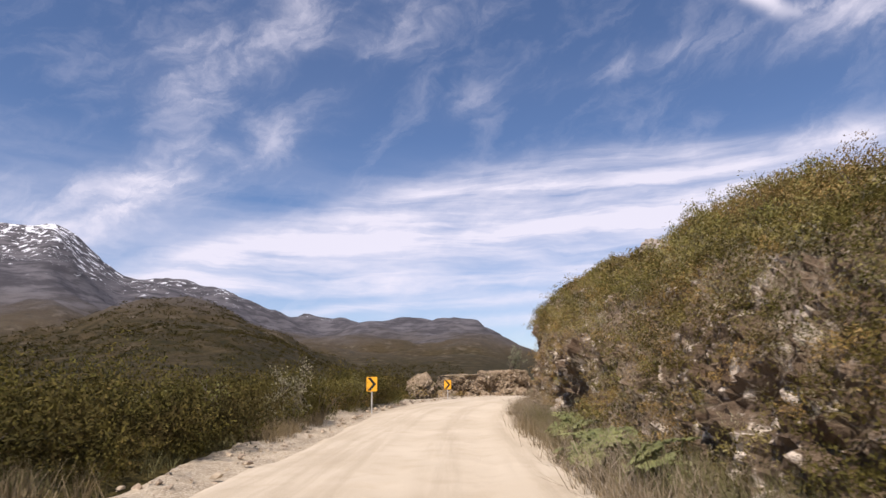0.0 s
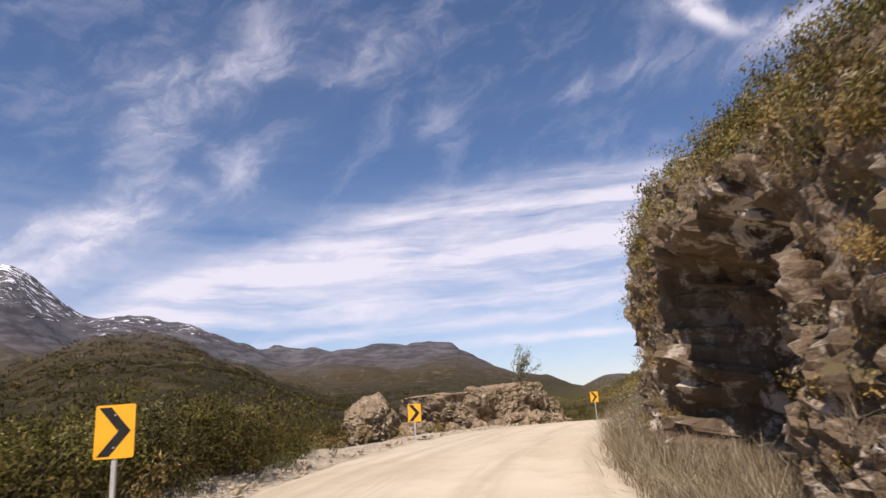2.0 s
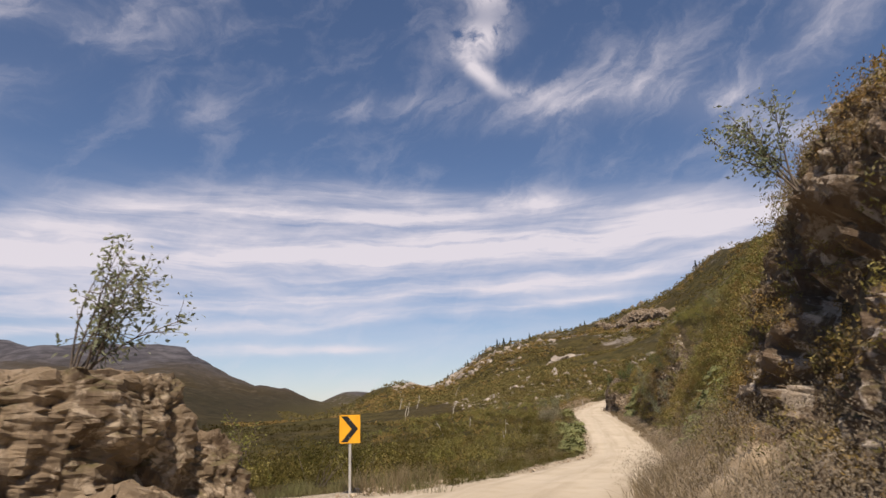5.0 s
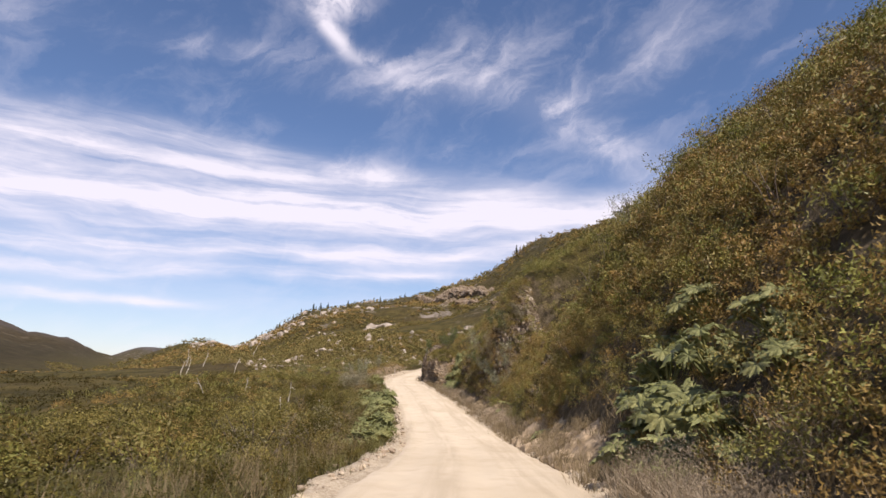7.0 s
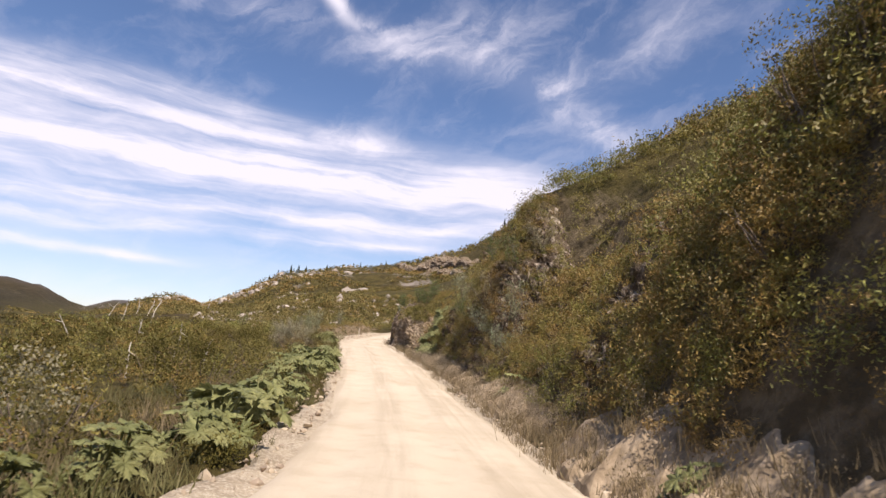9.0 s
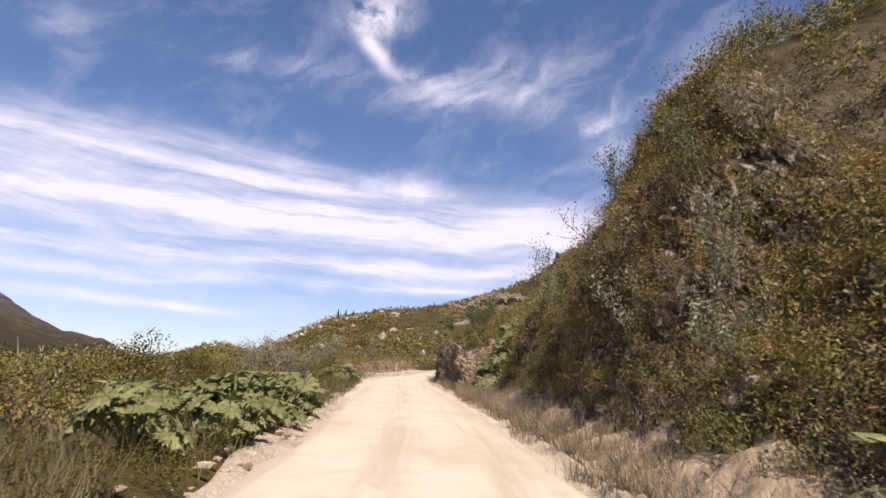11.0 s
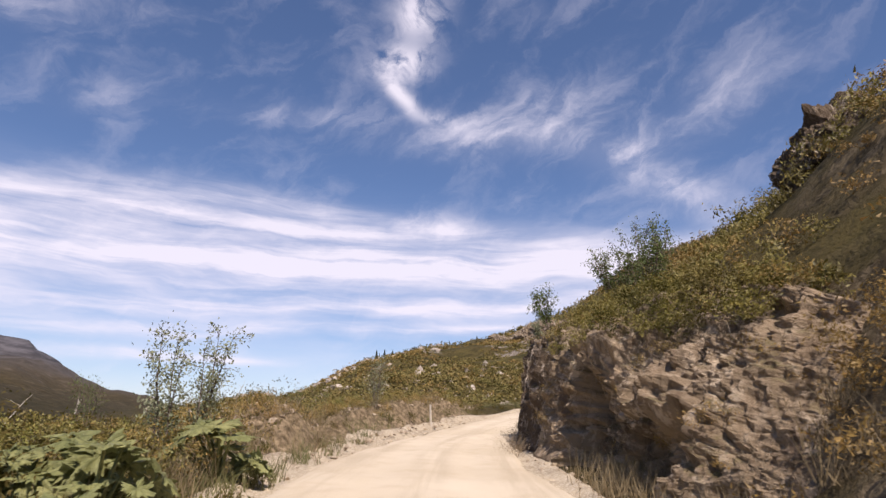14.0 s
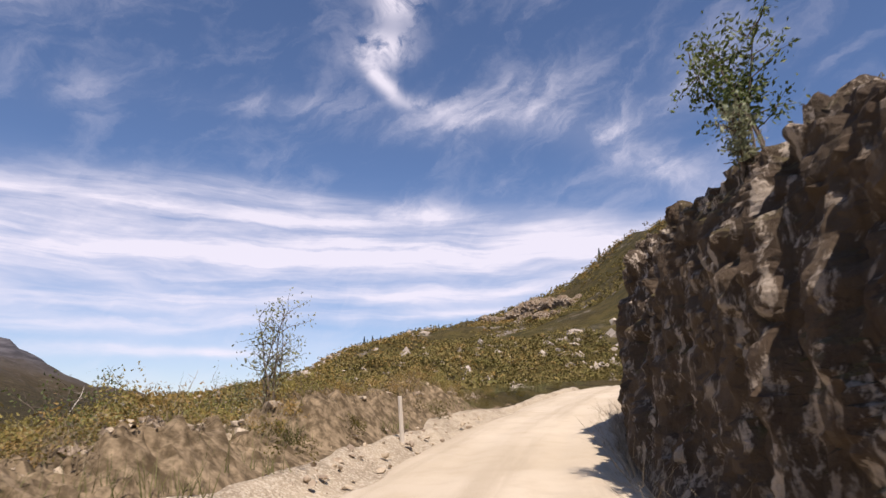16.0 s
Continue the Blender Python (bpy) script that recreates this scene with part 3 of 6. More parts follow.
def left_height(s, d):
    """Height of the land to the left over the road; d is counted away from the road."""
    berm = np.interp(s, [-70, 36, 46, 62, 100, 138, 146, 158, 170, 185], [0.1, 0.1, 0.15, 0.05, 0.05, 0.15, 0.55, 0.75, 0.5, 0.2])
    edge = left_edge(s)
    b = berm * np.exp(-((d - edge - 2.2) / 1.3) ** 2)
    fall = np.interp(s, [-70, 30, 60, 90, 130, 170], [0.05, 0.05, 0.07, 0.06, 0.04, 0.05])
    return b - fall * np.clip(d - edge - 1.0, 0, 60)


# Skylines seen from inside: azimuth, height angle, distance.
RANGE = [(-80, 8.20, 2600), (-60, 10.20, 2600), (-45, 11.80, 2600), (-37, 12.70, 2600), (-34.4, 13.60, 2600), (-33.2, 13.00, 2600), (-31.5, 11.70, 2600), (-29, 10.00, 2600),
         (-26.6, 9.60, 2500), (-23.5, 8.70, 2500), (-20, 8.10, 2400), (-17.7, 7.20, 2400), (-12, 6.10, 2400), (-5, 5.90, 2300), (-2, 6.00, 2300),
         (0.5, 6.20, 2200), (2.5, 5.80, 2200), (4, 4.80, 2200), (5.4, 3.80, 2200), (8, 2.80, 2200), (11, 2.30, 2300), (13, 1.40, 2400), (16, 0.80, 2500), (24, 0.60, 2600), (60, 0.50, 2600)]
FOREHILL = [(-70, 1.70, 700), (-50, 2.70, 700), (-38, 3.80, 700), (-34, 5.00, 700), (-31.7, 6.20, 720), (-29, 7.50, 740), (-26.6, 8.20, 760), (-23.4, 7.80, 760), (-20, 7.20, 760),
            (-17.7, 6.00, 740), (-14.2, 4.50, 720), (-12.2, 3.10, 700), (-9, 1.80, 700), (-4, 0.80, 700), (4, 0.40, 700)]
HILL = [(11, 0.3, 700), (14.5, 1.2, 650), (17, 2.3, 640), (19.7, 3.1, 640), (21.7, 2.6, 620), (24.5, 3.8, 600), (28, 6.0, 600), (31.5, 7.1, 580), (36, 7.9, 560), (40, 8.6, 550),
        (43, 9.8, 520), (46, 11.0, 500), (49.7, 13.3, 420), (53, 15.0, 360), (58, 16.2, 300), (66, 16.4, 260), (90, 12, 200), (130, 9, 220), (170, 6, 250)]
FARSNOW = [(12, 0.5, 4200), (14.5, 1.5, 4200), (15.8, 2.05, 4200), (17.5, 2.1, 4200), (19, 1.8, 4200), (22, 1.2, 4200), (26, 0.4, 4200)]


def layer(xy, centre, table, start, power):
    t = np.array(table, float)
    q = xy - centre
    az, r = np.degrees(np.arctan2(q[:, 0], q[:, 1])), np.hypot(*q.T)
    el, rr = np.interp(az, t[:, 0], t[:, 1]), np.interp(az, t[:, 0], t[:, 2])
    el = np.where((az < t[0, 0]) | (az > t[-1, 0]), el * 0.6, el)
    k = np.clip((r - start) / (rr - start), 0, 1)
    back = np.clip((r - rr) / (rr * 0.6), 0, 1)
    return rr * np.tan(np.radians(el)) * k**power * (1 - 0.35 * back)


def terrain(xy):
    """Height of the ground at rows of x, y."""
    s, d = road_coords(xy)
    p, _ = road_at(s)
    zr = p[:, 2]
    near = np.abs(d)
    q = np.c_[xy, np.zeros(len(xy))]
    edge = np.where(d > 0, right_edge(s), left_edge(s))
    rough = smooth(edge + 0.4, edge + 3.5, near)
    # behind the faces of rock the ground keeps further back
    cut = np.interp(s, [-8, -4, 11.5, 13.5, 20, 21.5, 25.0, 26.5, 32.0, 41.5, 43.0, 48, 51, 52.5, 64, 67, 96, 98, 128, 130, 135, 138, 171, 174], [0.55, 1.2, 1.2, 2.1, 2.1, 1.2, 1.2, 2.9, 2.9, 2.9, 1.2, 1.9, 1.9, 1.2, 1.2, 0.55, 0.55, 1.2, 1.2, 0.55, 0.55, 1.3, 1.3, 0.55])
    right = bank_height(s, d - np.where(d < 8, cut, cut + (0.55 - cut) * smooth(8, 11, d)))
    left = left_height(s, -d)
    z = zr + np.where(d > 0, right, left) + np.where(near < edge + 0.3, -0.10, 0.0)
    z = z + rough * (0.22 * fbm(q * 0.35, 4, 0.55, 3) + 0.6 * fbm(q * 0.06, 3, 0.5, 5) * smooth(6, 25, near))
    out = smooth(70, 170, near)
    z = z * (1 - out) + np.where(d > 0, 9.0, -4.0) * out
    hill = layer(xy, (40.0, 80.0), HILL, 75.0, 1.15) * smooth(5, 45, near)
    fore = layer(xy, (2.0, 10.0), FOREHILL, 130.0, 1.3)
    mount = layer(xy, (8.0, 25.0), RANGE, 420.0, 1.35)
    snow = layer(xy, (30.0, 70.0), FARSNOW, 3000.0, 1.2)
    far = np.hypot(xy[:, 0] - 40, xy[:, 1] - 80)
    bumps = (5.0 * fbm(q * 0.017, 5, 0.55, 11) * smooth(110, 260, far) * smooth(2, 30, np.maximum(hill, fore))
             + 26.0 * fbm(q * 0.0042, 5, 0.55, 21) * smooth(500, 1200, far) * smooth(20, 120, mount))
    # keep the crest lines themselves true
    base = np.maximum(np.maximum(hill, fore), np.maximum(mount, snow))
    return z * (1 - smooth(0, 9, base) * 0.85 * smooth(60, 140, near)) + base + bumps


# ---------------------------------------------------------------- mesh helpers
def mesh_of(name, verts, faces, mat, smooth_shade=True):
    """A mesh from arrays: faces are rows of three or four corners."""
    me = bpy.data.meshes.new(name)
    verts, faces = np.asarray(verts, np.float32), np.asarray(faces, np.int32)
    k = faces.shape[1]
    me.vertices.add(len(verts))
    me.vertices.foreach_set("co", verts.ravel())
    me.loops.add(faces.size)
    me.loops.foreach_set("vertex_index", faces.ravel())
    me.polygons.add(len(faces))
    me.polygons.foreach_set("loop_start", np.arange(0, faces.size, k, dtype=np.int32))
    me.polygons.foreach_set("use_smooth", np.full(len(faces), smooth_shade))
    me.materials.append(mat)
    me.update()
    me.validate()
    return me


def grid_faces(rows, cols, wrap=False):
    a = np.arange(rows * cols).reshape(rows, cols)
    if wrap:
        a = np.c_[a, a[:, :1]]
    return np.stack([a[:-1, :-1], a[:-1, 1:], a[1:, 1:], a[1:, :-1]], -1).reshape(-1, 4)


def part(name, mesh, parent, label=""):
    ob = new(name, mesh)
    ob.parent = parent
    if label:
        tagged(ob, label)
    return ob


def base_empty(name, place, label, category, group=""):
    ob = new(name)
    ob.empty_display_size = 0.2
    ob.matrix_world = place if isinstance(place, Matrix) else Matrix.Translation(place)
    return tagged(ob, label, category, group)


# ---------------------------------------------------------------- ground and road
SEG = 660
rings = np.r_[np.arange(0.6, 118, 0.95), 118 * 1.036 ** np.arange(0, 112)]
rings = rings[rings < 4600]
ang = np.arange(SEG) * 2 * np.pi / SEG
CX, CY = 38.0, 72.0
gx = CX + rings[:, None] * np.sin(ang)[None]
gy = CY + rings[:, None] * np.cos(ang)[None]
flat = np.c_[gx.ravel(), gy.ravel()]
gz = terrain(flat)
gs, gd_ = road_coords(flat)


def verge_width(s, side):
    """How far loose gravel lies beside the road; side is -1 on the left and 1 on the right."""
    return np.where(np.asarray(side) < 0, np.interp(s, [-20, 14, 22, 60, 68, 137, 144, 162, 170], [1.9, 1.9, 2.7, 2.7, 1.3, 1.0, 1.6, 1.6, 1.0]), np.interp(s, [0, 64, 70], [1.2, 1.2, 0.9]))


# the ground lies a little lower where gravel and heaped soil cover it
side_ = np.sign(gd_)
beyond = np.abs(gd_) - np.where(gd_ > 0, right_edge(gs), left_edge(gs))
wv = verge_width(gs, side_)
gz = gz - 0.30 * (1 - smooth(wv - 0.7, wv + 0.2, beyond)) * smooth(-24, -18, gs) * (gs < 186)
gz = gz - 0.25 * smooth(142, 146, gs) * (1 - smooth(163, 168, gs)) * smooth(-3.2, -4.2, gd_) * (1 - smooth(-7.2, -8.4, gd_))
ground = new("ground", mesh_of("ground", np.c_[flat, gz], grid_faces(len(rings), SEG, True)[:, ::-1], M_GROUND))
tagged(ground, "rolling scrub-covered ground rising to hills and a snow-streaked range", "ground", kind="structure")


def ground_z(xy):
    return terrain(np.atleast_2d(np.asarray(xy, float)))


rs = np.arange(-68, 190, 0.25)
cols = np.linspace(0, 1, 33)
wl_, wr_ = left_edge(rs) + 0.3, right_edge(rs) + 0.2
wob = 0.25 * fbm(np.c_[rs * 0.35, rs * 0, rs * 0], 3, 0.5, 31)
across = 2 * cols[None] - 1
rd = -wl_[:, None] + (wl_ + wr_)[:, None] * cols[None] + wob[:, None] * np.abs(across) ** 3
rv = beside(np.repeat(rs, len(cols)).reshape(len(rs), -1), rd)
ruts = -0.035 * (np.exp(-((np.abs(rd + 0.25) - 0.85) / 0.28) ** 2))
crown = 0.05 * (1 - np.abs(across) ** 2)
rim = -0.16 * smooth(0.86, 1.0, np.abs(across))
grain = 0.018 * fbm(np.c_[rv.reshape(-1, 3)[:, :2] * 1.7, np.zeros(rv.shape[0] * rv.shape[1])], 3, 0.6, 33).reshape(rd.shape)
rv[..., 2] += ruts + crown + rim + grain
road = new("road", mesh_of("road", rv.reshape(-1, 3), grid_faces(len(rs), len(cols)), M_ROAD))
uv = road.data.uv_layers.new(name="across")
co = np.stack([rd, np.repeat(rs[:, None], len(cols), 1)], -1).reshape(-1, 2)
idx = np.empty(len(road.data.loops), np.int32)
road.data.loops.foreach_get("vertex_index", idx)
uv.data.foreach_set("uv", co[idx].ravel().astype(np.float32))
tagged(road, "pale dusty gravel road with two worn wheel tracks", "road", kind="structure")


# ---------------------------------------------------------------- rock faces beside the road
def facets(q, scale, seed, tilt):
    """Relief of broken rock: cells that each have their own level and lean, with open joints between them."""
    p = q * scale
    i = np.floor(p).astype(np.int64)
    f1, f2, val = np.full(len(p), 9.0), np.full(len(p), 9.0), np.zeros(len(p))
    for dx in (-1, 0, 1):
        for dy in (-1, 0, 1):
            for dz in (-1, 0, 1):
                c = i + (dx, dy, dz)
                o = p - (np.stack([hash3(c[:, 0], c[:, 1], c[:, 2], seed + k) for k in (1, 2, 3)], 1) + c)
                g = np.stack([hash3(c[:, 0], c[:, 1], c[:, 2], seed + k) for k in (4, 5, 6)], 1) - 0.5
                d = np.sqrt((o**2).sum(1))
                near = d < f1
                f2 = np.where(near, f1, np.minimum(f2, d))
                val = np.where(near, hash3(c[:, 0], c[:, 1], c[:, 2], seed + 9) - 0.5 + tilt * (o * g).sum(1), val)
                f1 = np.where(near, d, f1)
    return val * smooth(0.0, 0.30, f2 - f1), np.exp(-(f2 - f1) * 14)


def rock_face(s0, s1, step, mat, label, top, relief=0.55, over=0.0, seed=0, tall=0.72, rows=100, back=0.15, fine_part=1.0, mid_part=0.28, twist=0.42, hollows=(), big=1.0, crust=0.0):
    """A broken face of rock that stands along the foot of the bank, up to top metres from the road's line."""
    s = np.arange(s0, s1, step)
    ends = smooth(s0, s0 + 2.5, s) * (1 - smooth(s1 - 2.5, s1, s))
    foot = bank_foot(s)
    fine = foot[:, None] + (top - foot)[:, None] * np.linspace(0, 1, 160)[None] ** 1.6
    h = bank_height(np.repeat(s, 160).reshape(len(s), 160), fine)
    arc = np.c_[np.zeros(len(s)), np.cumsum(np.hypot(np.diff(fine, axis=1), np.diff(h, axis=1)), 1)]
    v = np.linspace(0, 1, rows)
    d = np.stack([np.interp(v * a[-1], a, x) for a, x in zip(arc, fine)])
    hh = np.stack([np.interp(v * a[-1], a, x) for a, x in zip(arc, h)])
    hh[:, 0] -= 0.5
    p = beside(np.repeat(s, rows).reshape(len(s), rows), d - over * np.sin(v * np.pi)[None] ** 2)
    p[..., 2] += hh
    q = p.reshape(-1, 3)
    warp = q + twist * np.stack([fbm(q * 0.8, 4, 0.6, seed + k) for k in (60, 61, 62)], 1)
    a0, j0 = facets(warp + 40, np.array((0.27, 0.27, 0.20 * tall)), seed + 90, 0.5)
    a1, j1 = facets(warp, np.array((0.55, 0.55, 0.55 * tall)), seed, 0.9)
    a2, j2 = facets(warp, np.array((1.6, 1.6, 1.6 * tall)), seed + 20, 1.3)
    a3, j3 = facets(warp, np.array((3.9, 3.9, 3.9 * tall**0.6)), seed + 40, 2.2)
    a4, j4 = facets(warp, np.array((8.0, 8.0, 8.0 * tall**0.7)), seed + 70, 2.0)
    broken = 0.5 + 0.9 * smooth(-0.3, 0.6, fbm(q * 0.7, 3, 0.5, seed + 45))
    out = (-back + big * (0.75 * a0 - 0.35 * j0 + 0.62 * a1 - 0.30 * j1) + mid_part * a2 + fine_part * broken * (0.065 * a3 + 0.026 * a4) - 0.13 * j2 - 0.06 * j3 - 0.02 * j4
           + 0.30 * fbm(q * 0.45, 3, 0.5, seed + 40) + 0.09 * fbm(q * (4.0, 4.0, 4.0 * tall**0.7), 4, 0.55, seed + 50) + crust * (0.25 - np.abs(fbm(q * 1.6, 4, 0.6, seed + 55)))).reshape(len(s), rows)
    fade = smooth(0, 0.08, v)[None] * (0.4 + 0.6 * ends[:, None])
    shift = relief * out * fade - (1 - ends[:, None]) * 0.9 - 0.9 * smooth(0.88, 1.0, v)[None]
    # hollows that run in under a hood of rock
    ragged = fbm(q * 0.9, 4, 0.6, seed + 33).reshape(len(s), rows)
    for at, half, high, deep in hollows:
        wide = 1 - smooth(half - 0.35, half + 0.15, np.abs(s[:, None] - at) + 0.7 * ragged)
        shift = shift - (deep + 0.5 * ragged + 0.35 * a2.reshape(len(s), rows)) * wide * smooth(-0.45, 0.05, hh) * (1 - smooth(high - 0.15, high + 0.25, hh + 0.8 * ragged))
        shift = shift + 0.3 * wide * smooth(high, high + 0.3, hh) * (1 - smooth(high + 0.5, high + 1.5, hh))
    _, t = road_at(np.repeat(s, rows).reshape(len(s), rows))
    # square to the slope
    box = np.ones(15) / 15
    gd = np.stack([np.convolve(np.pad(r, 7, "edge"), box, "valid") for r in np.gradient(d, axis=1)])
    gh = np.stack([np.convolve(np.pad(r, 7, "edge"), box, "valid") for r in np.gradient(hh, axis=1)])
    size = np.hypot(gd, gh) + 1e-6
    p[..., 0] -= t[..., 1] * shift * gh / size
    p[..., 1] += t[..., 0] * shift * gh / size
    p[..., 2] += shift * gd / size
    ob = new("rock_face", mesh_of("rock_face", p.reshape(-1, 3), grid_faces(len(s), rows)[:, ::-1], mat, False))
    tagged(ob, label, "rock face", kind="structure")
    return p[:, 6:-5].reshape(-1, 3)


FACES = [rock_face(-4, 43.5, 0.09, M_ROCK, "fractured grey-brown rock face with pale lichen patches", 8.2, 0.72, 0.25, 1, 0.85, 120, 0.05, 1.7, 0.34, 0.7, ((29.3, 2.4, 3.1, 1.6), (39.2, 2.3, 2.3, 1.8), (17.3, 2.3, 1.6, 0.85)), 0.5, 0.45),
         rock_face(42.5, 64.5, 0.09, M_ROCK, "crumbling grey-brown rock bank under dry shrubs", 6.5, 0.65, 0.0, 2, 0.7, 100, 0.4, 1.5, 0.30, 0.7, ((49.4, 1.0, 3.2, 0.8), (56.6, 1.7, 4.2, 1.0)), 0.6, 0.4),
         rock_face(97, 129, 0.10, M_ROCK_SHADED, "overgrown brown rock cut beside the gravel road, shade deepened in its colour", 7.4, 0.70, 0.1, 3, 0.8, 100, 0.05, 1.3, 0.3, 0.6, (), 0.7, 0.4),
         rock_face(146, 173, 0.08, M_ROCK_SHADED, "sheer brown rock cut with pale broken edges, shade deepened in its colour", 5.2, 0.60, 0.12, 4, 0.22, 120, 0.1, 2.6, 0.60, 0.3, (), 0.55, 0.15),
         rock_face(136, 148.5, 0.06, M_ROCK_TAN, "broken tan-brown rock below dry shrubs", 5.2, 0.55, 0.0, 6, 0.5, 120, 0.1, 2.4, 0.26, 0.6, ((143.0, 1.6, 2.3, 0.9), (139.9, 1.5, 1.1, 0.6)), 0.6, 0.4)]


# ---------------------------------------------------------------- gravel verges and slopes of loose soil
for side, width, text in ((-1, 1.7, "loose gravel verge on the outer side of the road"), (1, 1.0, "gravel verge at the foot of the bank")):
    vs_ = np.arange(-20, 186, 0.3)
    edge = left_edge(vs_) if side < 0 else right_edge(vs_)
    wide = verge_width(vs_, side) * (1 + 0.25 * fbm(np.c_[vs_ * 0.3, vs_ * 0, vs_ * 0], 3, 0.5, 35 + side))
    u = np.linspace(0, 1, 9)
    dd = side * (edge[:, None] - 0.3 + wide[:, None] * u[None])
    v = beside(np.repeat(vs_, 9).reshape(len(vs_), 9), dd)
    low = v[..., 2] - 0.06
    land = np.maximum(ground_z(v.reshape(-1, 3)[:, :2]).reshape(dd.shape), low - 0.3) + 0.01
    v[..., 2] = low + (land - low) * smooth(0.25, 0.8, u)[None] + 0.022 * fbm(v.reshape(-1, 3) * 4.0, 3, 0.6, 37).reshape(dd.shape)
    v[:, 0, 2] -= 0.12
    v[:, -1, 2] -= 0.25
    f = grid_faces(len(vs_), 9)
    tagged(new("verge", mesh_of("verge", v.reshape(-1, 3), f if side > 0 else f[:, ::-1], M_VERGE)), text, "verge", kind="structure")


bs = np.arange(140, 172, 0.09)
bd = -np.linspace(3.0, 9.0, 70)
bv = beside(np.repeat(bs, 70).reshape(len(bs), 70), bd[None] + 0 * bs[:, None])
bend_ = smooth(140, 145, bs) * (1 - smooth(165, 172, bs))
bz = ground_z(bv.reshape(-1, 3)[:, :2]).reshape(bv.shape[:2])
lump = fbm(bv.reshape(-1, 3) * 0.55, 5, 0.6, 95).reshape(bv.shape[:2])
clod, slit = facets(bv.reshape(-1, 3), np.array((8.5, 8.5, 8.5)), 98, 1.6)
chunk, gap = facets(bv.reshape(-1, 3), np.array((3.6, 3.6, 3.6)), 97, 1.8)
rise = smooth(-3.0, -4.2, bd) * (1 - smooth(-7.6, -9.0, bd))
bv[..., 2] = bz - 0.12 + bend_[:, None] * rise[None] * (0.46 + 0.42 * lump + 0.22 * chunk.reshape(bz.shape) - 0.07 * gap.reshape(bz.shape) + 0.09 * clod.reshape(bz.shape) - 0.03 * slit.reshape(bz.shape))
berm = new("berm", mesh_of("berm", bv.reshape(-1, 3), grid_faces(len(bs), 70)[:, ::-1], M_EARTH, False))
tagged(berm, "low berm of brown soil and broken rock beside the road", "berm", kind="structure")
BERM = bv[:, 12:-10].reshape(-1, 3)


def soil_apron(s0, s1, d0, d1, high, label, seed):
    """A slope of loose soil and stones leaning against the foot of a bank."""
    s = np.arange(s0, s1, 0.12)
    u = np.linspace(0, 1, 26)
    ends = smooth(s0, s0 + 3, s) * (1 - smooth(s1 - 3, s1, s))
    ss = np.repeat(s, 26).reshape(len(s), 26)
    d = d0 + (d1 - d0) * u[None] + 0 * ss
    p = beside(ss, d)
    q = p.reshape(-1, 3)
    n = fbm(q * 0.9, 4, 0.6, seed).reshape(ss.shape)
    gully = np.abs(fbm(np.c_[ss.ravel() * 0.9, d.ravel() * 0.25, 0 * ss.ravel()], 3, 0.6, seed + 3)).reshape(ss.shape)
    a, j = facets(q, np.array((3.0, 3.0, 3.0)), seed + 7, 1.5)
    p[..., 2] += ends[:, None] * (high * u[None] ** 1.15 + 0.22 * n - 0.25 * (0.4 - gully)) + 0.07 * a.reshape(ss.shape) - 0.12 - 0.25 * (1 - ends[:, None])
    p[:, 0, 2] -= 0.3
    p[:, -1, 2] -= 0.4
    ob = new("soil_slope", mesh_of("soil_slope", p.reshape(-1, 3), grid_faces(len(s), 26), M_SOIL, False))
    tagged(ob, label, "soil slope", kind="structure")
    return p[:, 3:-2].reshape(-1, 3)


APRONS = [soil_apron(45, 68, 1.8, 3.8, 1.1, "tan slope of loose soil below the rock bank", 91),
          soil_apron(81, 99, 2.6, 5.2, 1.9, "pale eroded soil slope at the foot of the bank", 92),
          soil_apron(98, 131, 3.0, 4.6, 0.9, "brown soil and rubble below the overgrown rock", 93)]


# ---------------------------------------------------------------- plants: building blocks
RNG = np.random.default_rng(7)


def leaf_quads(centres, size, rng, upright=0.0, aspect=0.5, normals=None):
    """One pointed leaf at each centre, turned at random: corner rows and faces."""
    n = len(centres)
    size = np.broadcast_to(np.asarray(size, float), (n,))[:, None]
    a = rng.normal(size=(n, 3))
    a[:, 2] += upright * 2
    a /= np.linalg.norm(a, axis=1)[:, None]
    b = rng.normal(size=(n, 3)) if normals is None else np.cross(a, normals + (0, 0, 0.7) + 0.5 * rng.normal(size=(n, 3)))
    b -= (a * b).sum(1)[:, None] * a
    b /= np.linalg.norm(b, axis=1)[:, None] + 1e-9
    c = np.cross(a, b)
    v = np.stack([centres - a * size * 0.5, centres + b * size * aspect * 0.5 + c * size * 0.08,
                  centres + a * size * 0.55, centres - b * size * aspect * 0.5 + c * size * 0.08], 1)
    return v.reshape(-1, 3), np.arange(4 * n).reshape(n, 4)


def leaf_tris(centres, size, rng, upright=0.0, aspect=0.5, normals=None):
    """As leaf_quads, with three corners a leaf, for scrub seen from afar."""
    v, f = leaf_quads(centres, size, rng, upright, aspect, normals)
    v = v.reshape(-1, 4, 3)
    t = np.stack([v[:, 0] + 0.4 * (v[:, 1] - v[:, 3]), v[:, 2], v[:, 3] + 0.4 * (v[:, 0] - v[:, 2])], 1)
    return t.reshape(-1, 3), np.arange(3 * len(t)).reshape(-1, 3)


